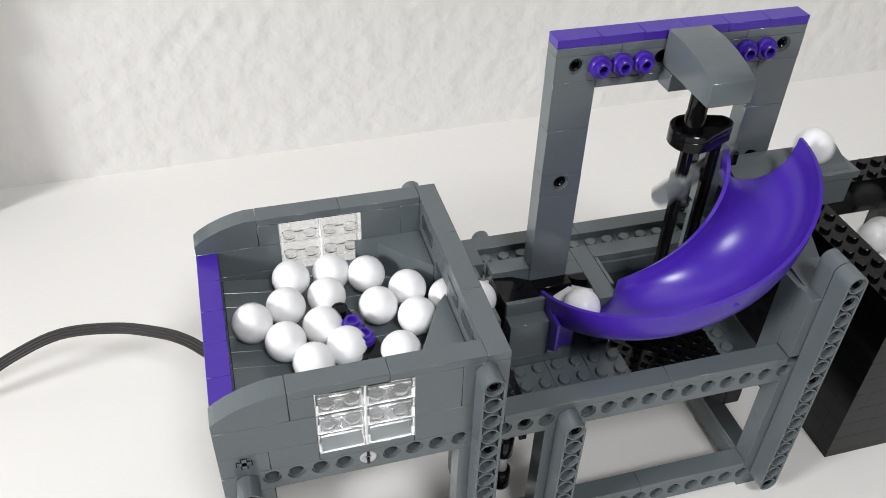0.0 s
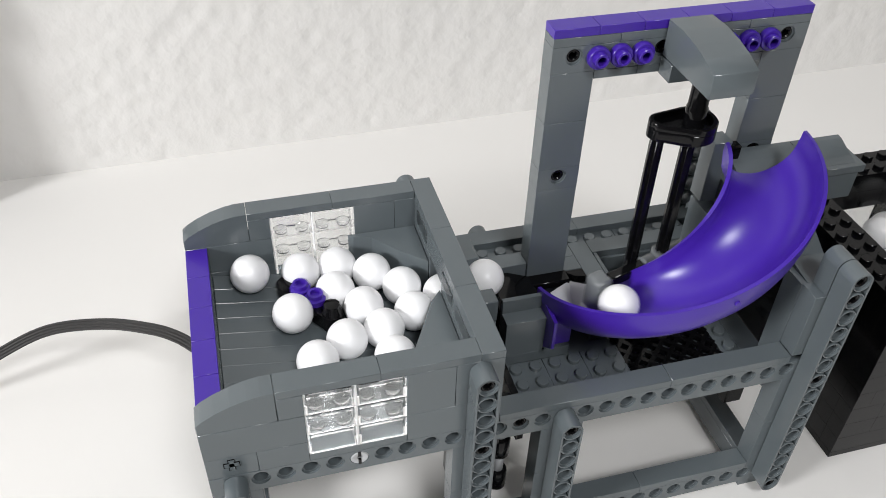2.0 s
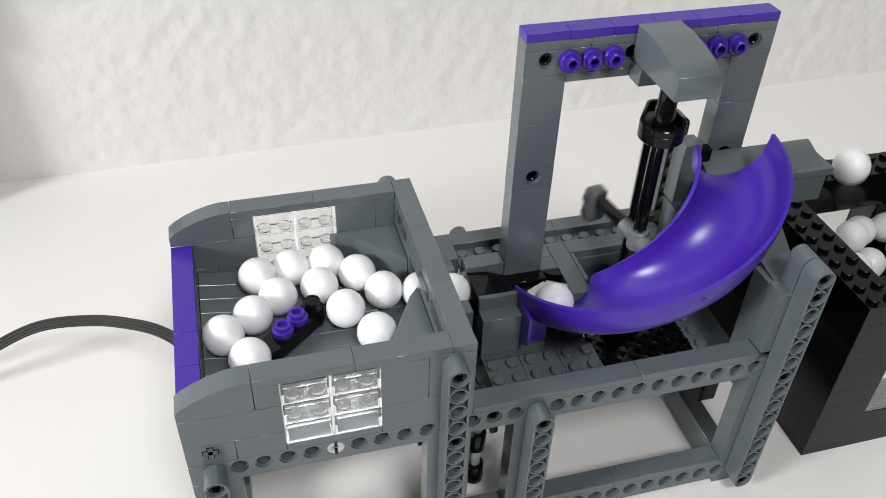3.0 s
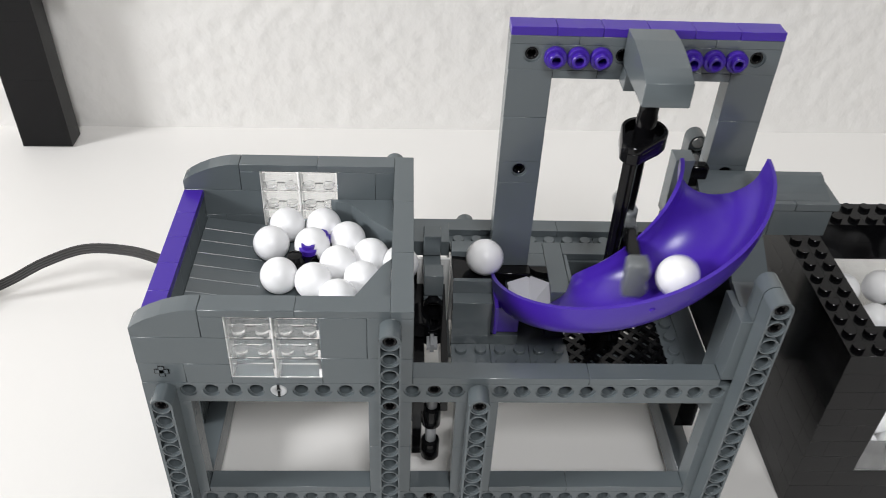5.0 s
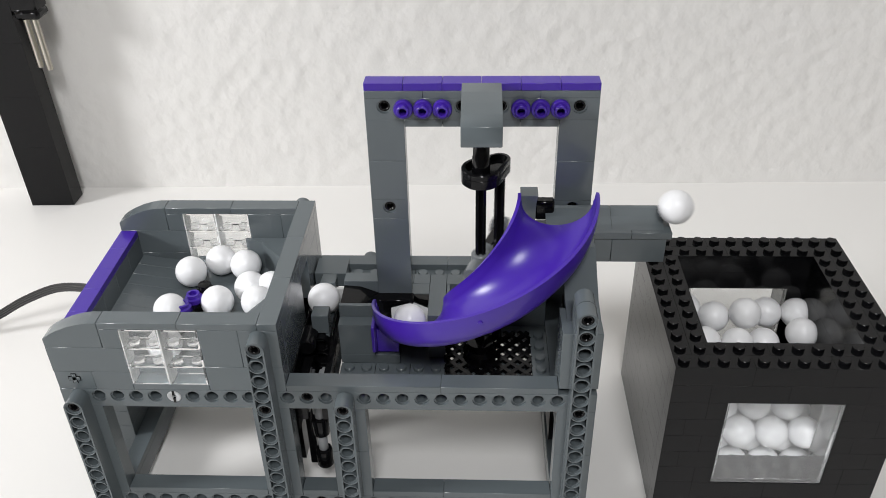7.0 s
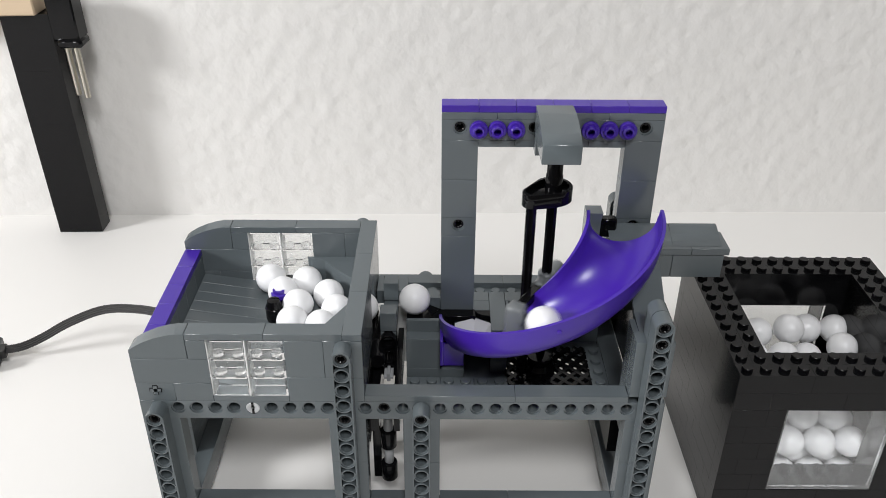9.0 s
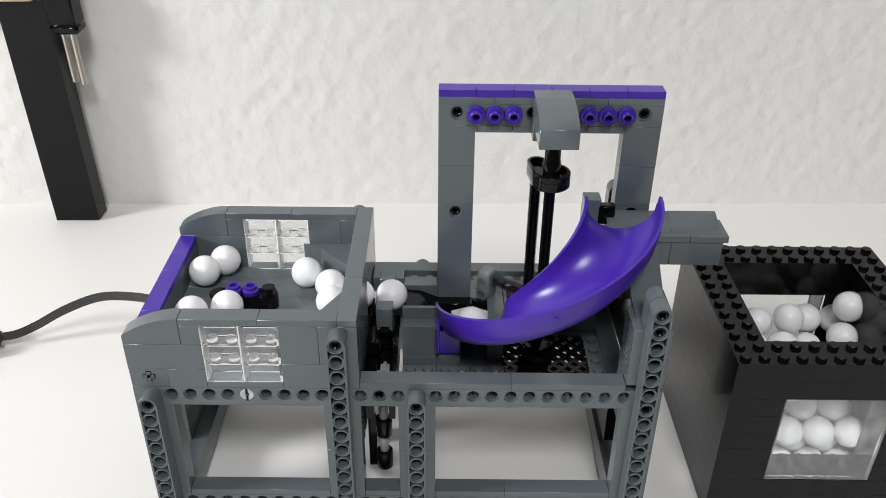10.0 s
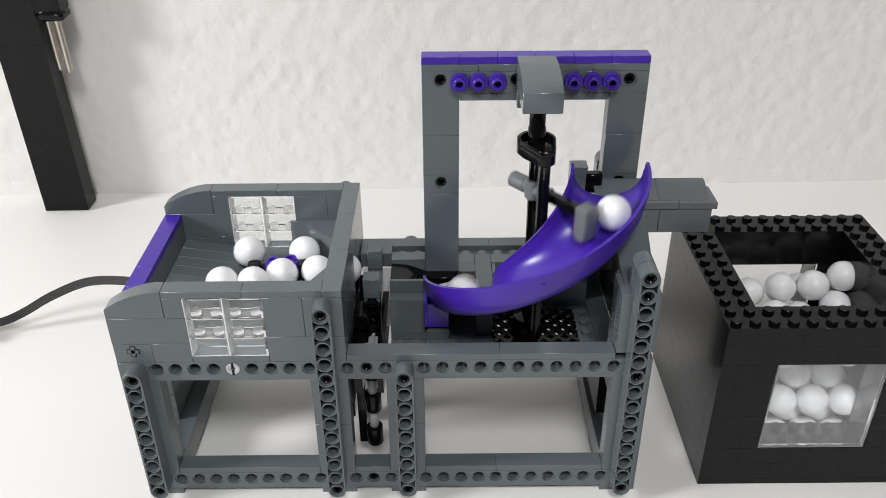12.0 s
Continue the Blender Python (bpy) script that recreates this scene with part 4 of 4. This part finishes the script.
    roll(ball(0, 0, 0, "balls in the machine", label), [(0.00, 63.2, 75.9, 87.3), (0.50, 60.7, 78.6, 87.3), (1.00, 64.5, 75.6, 87.3), (1.50, 66.0, 74.5, 87.3), (2.00, 67.4, 73.4, 87.3), (2.50, 51.8, 67.9, 87.3), (3.00, 53.3, 67.0, 87.3), (5.00, 66.0, 55.0, 87.3), (5.50, 60.0, 56.0, 87.3), (6.00, 60.3, 56.7, 87.3), (6.50, 55.9, 44.9, 87.3), (8.50, 60.0, 59.0, 87.3), (9.00, 60.0, 57.5, 87.3), (9.50, 37.0, 37.0, 87.8), (10.00, 16.0, 68.1, 91.5), (10.50, 36.0, 80.0, 87.9), (11.00, 52.7, 67.3, 87.3), (11.50, 19.0, 79.0, 90.6), (12.00, 43.0, 72.0, 87.3)])
    roll(ball(0, 0, 0, "balls in the machine", label), [(0.00, 77.0, 64.0, 87.3), (0.50, 71.9, 68.3, 87.3), (1.00, 76.7, 65.7, 87.3), (1.50, 76.2, 64.9, 87.3), (2.00, 77.0, 63.0, 87.3), (2.50, 70.0, 69.0, 87.3), (3.00, 68.9, 71.3, 87.3), (5.00, 79.0, 60.0, 87.3), (5.50, 91.0, 56.0, 86.8), (6.00, 91.0, 56.0, 86.8), (6.50, 91.0, 56.0, 86.8), (6.66, 92.0, 56.0, 86.8), (6.80, 103.5, 56.0, 82.8), (6.93, 103.5, 56.0, 82.5), (7.08, 103.5, 56.0, 83.1), (7.23, 106.0, 56.0, 85.9), (7.38, 107.5, 56.0, 89.1), (7.48, 107.5, 56.0, 90.7), (7.56, 113.5, 56.0, 91.6), (7.66, 117.5, 56.0, 91.4), (7.71, 121.5, 56.0, 91.0), (7.76, 128.0, 56.0, 90.2), (7.82, 139.0, 56.0, 89.0), (7.86, 148.0, 55.5, 88.0), (7.89, 150.5, 54.0, 86.2), (7.92, 149.3, 51.5, 83.5), (7.96, 144.8, 47.2, 79.2), (8.02, 144.1, 46.3, 78.3), (8.70, 144.0, 46.2, 78.2), (8.79, 146.4, 35.1, 88.1), (8.86, 152.3, 25.8, 94.8), (8.94, 160.6, 18.3, 101.4), (9.01, 171.3, 13.9, 108.3), (9.09, 183.2, 13.3, 115.2), (9.16, 194.9, 16.9, 122.3), (9.23, 205.1, 24.4, 128.6), (9.31, 210.2, 35.9, 133.1), (9.38, 211.0, 48.0, 135.8), (9.43, 215.0, 54.0, 136.0), (9.50, 224.0, 55.5, 135.4), (9.58, 239.5, 55.0, 134.2), (9.70, 255.0, 55.0, 133.8), (9.77, 263.0, 55.0, 132.0), (9.81, 269.0, 55.0, 124.0), (9.87, 280.0, 55.0, 108.0), (9.93, 305.0, 60.0, 92.0), (10.00, 331.0, 68.0, 74.0), (10.07, 325.0, 68.0, 72.0), (10.14, 317.5, 66.0, 69.0), (12.00, 317.5, 66.0, 69.0)])
    roll(ball(0, 0, 0, "balls in the machine", label), [(0.00, 45.9, 66.8, 87.3), (0.50, 51.4, 67.4, 87.3), (1.00, 55.0, 65.3, 87.3), (1.50, 60.0, 57.0, 87.3), (2.00, 60.8, 55.6, 87.3), (2.50, 60.0, 50.0, 87.3), (3.00, 77.0, 59.0, 87.3), (5.00, 91.0, 56.0, 86.8), (5.30, 92.0, 56.0, 86.8), (5.44, 103.5, 56.0, 82.8), (5.57, 103.5, 56.0, 82.5), (5.72, 103.5, 56.0, 83.1), (5.87, 106.0, 56.0, 85.9), (6.02, 107.5, 56.0, 89.1), (6.12, 107.5, 56.0, 90.7), (6.19, 113.0, 56.0, 91.6), (6.26, 119.0, 56.0, 91.3), (6.32, 129.0, 56.0, 90.2), (6.40, 144.0, 56.0, 87.6), (6.45, 150.0, 55.0, 86.2), (6.50, 151.0, 53.0, 85.0), (6.53, 144.4, 46.8, 78.8), (6.60, 143.6, 46.4, 78.3), (6.66, 144.1, 46.3, 78.3), (7.34, 144.0, 46.2, 78.2), (7.42, 146.4, 35.1, 88.1), (7.50, 152.3, 25.8, 94.8), (7.57, 160.6, 18.3, 101.4), (7.64, 171.3, 13.9, 108.3), (7.72, 183.2, 13.3, 115.2), (7.79, 194.9, 16.9, 122.3), (7.87, 205.1, 24.4, 128.6), (7.94, 210.2, 35.9, 133.1), (8.02, 211.0, 48.0, 135.8), (8.07, 215.0, 54.0, 136.0), (8.13, 224.0, 55.5, 135.4), (8.22, 239.5, 55.0, 134.2), (8.33, 255.0, 55.0, 133.8), (8.40, 263.0, 55.0, 132.0), (8.45, 269.0, 55.0, 124.0), (8.50, 275.0, 55.0, 108.0), (8.55, 280.0, 55.0, 82.0), (8.58, 283.0, 55.0, 62.6), (8.66, 298.2, 48.4, 64.6), (8.77, 309.0, 44.0, 58.6), (12.00, 309.0, 44.0, 58.6)])
    roll(ball(0, 0, 0, "balls in the machine", label), [(0.00, 30.0, 63.0, 88.9), (0.50, 22.6, 67.9, 90.1), (1.00, 30.0, 50.0, 88.9), (1.50, 16.5, 38.2, 90.9), (2.00, 22.0, 80.0, 90.1), (2.50, 31.6, 75.9, 88.6), (3.00, 30.6, 76.2, 88.7), (5.00, 43.0, 80.2, 87.3), (5.50, 47.3, 80.2, 87.3), (6.00, 34.8, 80.0, 88.1), (6.50, 38.0, 71.0, 87.6), (8.50, 37.5, 69.4, 87.6), (9.00, 51.1, 68.6, 87.3), (9.50, 16.0, 39.0, 91.4), (10.00, 18.0, 35.0, 90.7), (10.50, 43.0, 51.0, 87.3), (11.00, 31.6, 37.6, 88.6), (11.50, 35.0, 43.0, 88.1), (12.00, 36.0, 43.9, 87.8)])
    roll(ball(0, 0, 0, "balls in the machine", label), [(0.00, 64.0, 57.0, 87.3), (0.50, 78.1, 55.7, 87.3), (1.00, 78.2, 51.0, 87.3), (1.50, 91.0, 56.0, 86.8), (2.00, 91.0, 56.0, 86.8), (2.50, 91.0, 56.0, 86.8), (2.56, 92.0, 56.0, 86.8), (2.70, 103.5, 56.0, 82.8), (2.83, 103.5, 56.0, 82.5), (2.98, 103.5, 56.0, 83.1), (3.13, 106.0, 56.0, 85.9), (3.28, 107.5, 56.0, 89.1), (3.38, 107.5, 56.0, 90.7), (3.46, 113.5, 56.0, 91.6), (3.56, 117.5, 56.0, 91.4), (3.61, 121.5, 56.0, 91.0), (3.66, 128.0, 56.0, 90.2), (3.72, 139.0, 56.0, 89.0), (3.76, 148.0, 55.5, 88.0), (3.79, 150.5, 54.0, 86.2), (3.82, 149.3, 51.5, 83.5), (3.86, 144.8, 47.2, 79.2), (3.92, 144.1, 46.3, 78.3), (4.60, 144.0, 46.2, 78.2), (4.69, 146.4, 35.1, 88.1), (4.76, 152.3, 25.8, 94.8), (4.84, 160.6, 18.3, 101.4), (4.91, 171.3, 13.9, 108.3), (4.98, 183.2, 13.3, 115.2), (5.06, 194.9, 16.9, 122.3), (5.13, 205.1, 24.4, 128.6), (5.21, 210.2, 35.9, 133.1), (5.28, 211.0, 48.0, 135.8), (5.33, 215.0, 54.0, 136.0), (5.40, 224.0, 55.5, 135.4), (5.50, 239.0, 55.0, 134.0), (5.62, 254.0, 55.0, 133.8), (5.69, 264.0, 55.0, 132.0), (5.74, 274.0, 55.0, 127.0), (5.80, 290.0, 55.0, 113.0), (5.86, 303.0, 54.0, 88.0), (5.90, 310.0, 51.0, 74.0), (5.96, 322.0, 43.0, 69.0), (6.03, 334.0, 36.0, 58.2), (12.00, 334.0, 36.0, 58.2)])
    roll(ball(0, 0, 0, "balls in the machine", label), [(0.00, 77.0, 48.0, 87.3), (0.50, 74.6, 41.3, 87.3), (1.00, 71.0, 39.0, 87.3), (1.50, 66.7, 28.5, 87.3), (2.00, 66.7, 28.5, 87.3), (2.50, 69.0, 36.0, 87.3), (3.00, 70.0, 37.0, 87.3), (5.00, 67.3, 34.4, 87.3), (5.50, 71.8, 41.6, 87.3), (6.00, 69.9, 42.8, 87.3), (6.50, 62.0, 15.6, 87.3), (8.50, 79.6, 53.7, 87.3), (9.00, 78.9, 53.2, 87.3), (9.50, 91.0, 56.0, 86.8), (10.00, 91.0, 56.0, 86.8), (10.50, 91.0, 56.0, 86.8), (10.77, 92.0, 56.0, 86.8), (10.91, 103.5, 56.0, 82.8), (11.04, 103.5, 56.0, 82.5), (11.19, 103.5, 56.0, 83.1), (11.34, 106.0, 56.0, 85.9), (11.49, 107.5, 56.0, 89.1), (11.59, 107.5, 56.0, 90.7), (11.66, 113.0, 56.0, 91.6), (11.73, 119.0, 56.0, 91.3), (11.79, 129.0, 56.0, 90.2), (11.87, 144.0, 56.0, 87.6), (11.92, 150.0, 55.0, 86.2), (11.97, 151.0, 53.0, 85.0), (12.00, 144.9, 47.2, 79.2)])
    roll(ball(0, 0, 0, "balls in the machine", label), [(0.00, 17.0, 55.0, 90.9), (0.50, 16.0, 80.2, 91.0), (1.00, 31.0, 67.0, 88.7), (1.50, 36.5, 60.6, 87.6), (2.00, 41.0, 80.0, 87.3), (2.50, 45.0, 80.2, 87.3), (3.00, 44.0, 80.1, 87.3), (5.00, 58.3, 80.2, 87.3), (5.50, 63.0, 75.0, 87.3), (6.00, 62.1, 76.0, 87.3), (6.50, 63.4, 76.5, 87.3), (8.50, 60.0, 76.0, 87.3), (9.00, 61.6, 77.8, 87.3), (9.50, 65.0, 74.0, 87.3), (10.00, 64.0, 74.0, 87.3), (10.50, 66.7, 71.0, 87.3), (11.00, 77.0, 62.0, 87.3), (11.50, 77.5, 62.6, 87.3), (12.00, 78.0, 54.0, 87.3)])
    roll(ball(0, 0, 0, "balls in the machine", label), [(0.00, 41.9, 51.2, 87.3), (0.50, 61.9, 58.2, 87.3), (1.00, 64.8, 55.1, 87.3), (1.50, 78.3, 50.2, 87.3), (2.00, 78.3, 48.7, 87.3), (2.50, 77.0, 50.0, 87.3), (3.00, 91.0, 56.0, 86.8), (3.93, 92.0, 56.0, 86.8), (4.07, 103.5, 56.0, 82.8), (4.20, 103.5, 56.0, 82.5), (4.35, 103.5, 56.0, 83.1), (4.50, 106.0, 56.0, 85.9), (4.65, 107.5, 56.0, 89.1), (4.75, 107.5, 56.0, 90.7), (4.83, 113.5, 56.0, 91.6), (4.93, 117.5, 56.0, 91.4), (4.98, 121.5, 56.0, 91.0), (5.03, 128.0, 56.0, 90.2), (5.09, 139.0, 56.0, 89.0), (5.13, 148.0, 55.5, 88.0), (5.16, 150.5, 54.0, 86.2), (5.19, 149.3, 51.5, 83.5), (5.23, 144.8, 47.2, 79.2), (5.29, 144.1, 46.3, 78.3), (5.97, 144.0, 46.2, 78.2), (6.05, 146.4, 35.1, 88.1), (6.13, 152.3, 25.8, 94.8), (6.20, 160.6, 18.3, 101.4), (6.28, 171.3, 13.9, 108.3), (6.35, 183.2, 13.3, 115.2), (6.43, 194.9, 16.9, 122.3), (6.50, 205.1, 24.4, 128.6), (6.57, 210.2, 35.9, 133.1), (6.65, 211.0, 48.0, 135.8), (6.70, 215.0, 54.0, 136.0), (6.76, 224.0, 55.5, 135.4), (6.85, 239.5, 55.0, 134.2), (6.97, 255.0, 55.0, 133.8), (7.03, 263.0, 55.0, 132.0), (7.08, 269.0, 55.0, 124.0), (7.13, 275.0, 55.0, 108.0), (7.18, 280.0, 55.0, 82.0), (7.21, 283.0, 55.0, 62.2), (7.29, 279.6, 48.4, 64.2), (7.40, 278.0, 44.0, 58.2), (12.00, 278.0, 44.0, 58.2)])
    roll(ball(0, 0, 0, "balls in the machine", label), [(0.00, 27.6, 44.5, 89.2), (0.50, 34.0, 36.0, 88.2), (1.00, 35.0, 36.0, 88.1), (1.50, 29.5, 32.8, 89.0), (2.00, 40.3, 32.5, 87.3), (2.50, 39.7, 31.9, 87.3), (3.00, 24.0, 32.0, 89.8), (5.00, 57.2, 44.1, 87.3), (5.50, 43.8, 46.0, 87.3), (6.00, 50.1, 66.3, 87.3), (6.50, 63.3, 57.1, 87.3), (8.50, 73.4, 66.3, 87.3), (9.00, 73.6, 66.2, 87.3), (9.50, 76.0, 64.5, 87.3), (10.00, 76.9, 63.4, 87.3), (10.50, 78.6, 63.5, 87.3), (11.00, 91.0, 56.0, 86.8), (11.50, 91.0, 56.0, 86.8), (12.00, 91.0, 56.0, 86.8)])
    roll(ball(0, 0, 0, "balls in the machine", label), [(0.00, 48.6, 39.0, 87.3), (0.50, 60.9, 44.2, 87.3), (1.00, 44.0, 48.0, 87.3), (1.50, 38.6, 46.8, 87.5), (2.00, 35.0, 57.0, 88.1), (2.50, 26.0, 39.0, 89.5), (3.00, 16.0, 44.0, 91.2), (5.00, 43.5, 47.1, 87.3), (5.50, 35.2, 35.0, 87.9), (6.00, 23.0, 49.0, 90.0), (6.50, 44.0, 15.6, 87.3), (8.50, 30.0, 34.0, 89.3), (9.00, 73.1, 40.5, 87.3), (9.50, 76.0, 50.5, 87.3), (10.00, 79.1, 49.6, 87.3), (10.50, 77.5, 49.6, 87.3), (11.00, 75.0, 46.0, 87.3), (11.50, 76.4, 46.9, 87.3), (12.00, 62.0, 51.6, 87.3)])
    roll(ball(0, 0, 0, "balls in the machine", label), [(0.00, 35.9, 33.2, 87.9), (0.50, 52.7, 32.9, 87.3), (1.00, 48.6, 31.5, 87.3), (1.50, 43.5, 33.7, 87.3), (2.00, 51.9, 40.3, 87.3), (2.50, 42.0, 47.0, 87.3), (3.00, 27.0, 54.0, 89.3), (5.00, 38.0, 67.1, 87.5), (5.50, 34.0, 57.0, 88.2), (6.00, 20.0, 80.0, 90.4), (6.50, 41.0, 48.0, 87.3), (8.50, 16.0, 34.0, 91.5), (9.00, 59.4, 43.6, 87.3), (9.50, 53.0, 40.0, 87.3), (10.00, 32.0, 43.0, 88.6), (10.50, 65.2, 42.9, 87.3), (11.00, 41.4, 47.4, 87.3), (11.50, 62.6, 49.1, 87.3), (12.00, 50.0, 44.5, 87.3)])
    roll(ball(0, 0, 0, "balls in the machine", label), [(0.00, 67.0, 32.0, 87.3), (0.50, 66.4, 29.9, 87.3), (1.00, 57.4, 42.5, 87.3), (1.50, 66.7, 42.5, 87.3), (2.00, 65.7, 42.5, 87.3), (2.50, 53.3, 35.1, 87.3), (3.00, 61.0, 52.0, 87.3), (5.00, 76.1, 45.3, 87.3), (5.50, 79.7, 53.2, 87.3), (6.00, 79.7, 52.8, 87.3), (6.50, 71.8, 46.0, 87.3), (8.50, 91.0, 56.0, 86.8), (9.00, 91.0, 56.0, 86.8), (9.40, 92.0, 56.0, 86.8), (9.54, 103.5, 56.0, 82.8), (9.67, 103.5, 56.0, 82.5), (9.82, 103.5, 56.0, 83.1), (9.97, 106.0, 56.0, 85.9), (10.12, 107.5, 56.0, 89.1), (10.22, 107.5, 56.0, 90.7), (10.30, 113.5, 56.0, 91.6), (10.40, 117.5, 56.0, 91.4), (10.45, 121.5, 56.0, 91.0), (10.50, 128.0, 56.0, 90.2), (10.56, 139.0, 56.0, 89.0), (10.60, 147.0, 55.5, 88.0), (10.64, 150.5, 54.0, 86.2), (10.68, 149.5, 51.5, 83.5), (10.72, 145.0, 47.5, 79.4), (10.78, 144.1, 46.3, 78.3), (11.44, 144.0, 46.2, 78.2), (11.52, 146.4, 35.1, 88.1), (11.60, 152.3, 25.8, 94.8), (11.67, 160.6, 18.3, 101.4), (11.75, 171.3, 13.9, 108.3), (11.82, 183.2, 13.3, 115.2), (11.90, 194.9, 16.9, 122.3), (11.97, 205.1, 24.4, 128.6), (12.00, 207.2, 29.1, 130.4)])


motions()
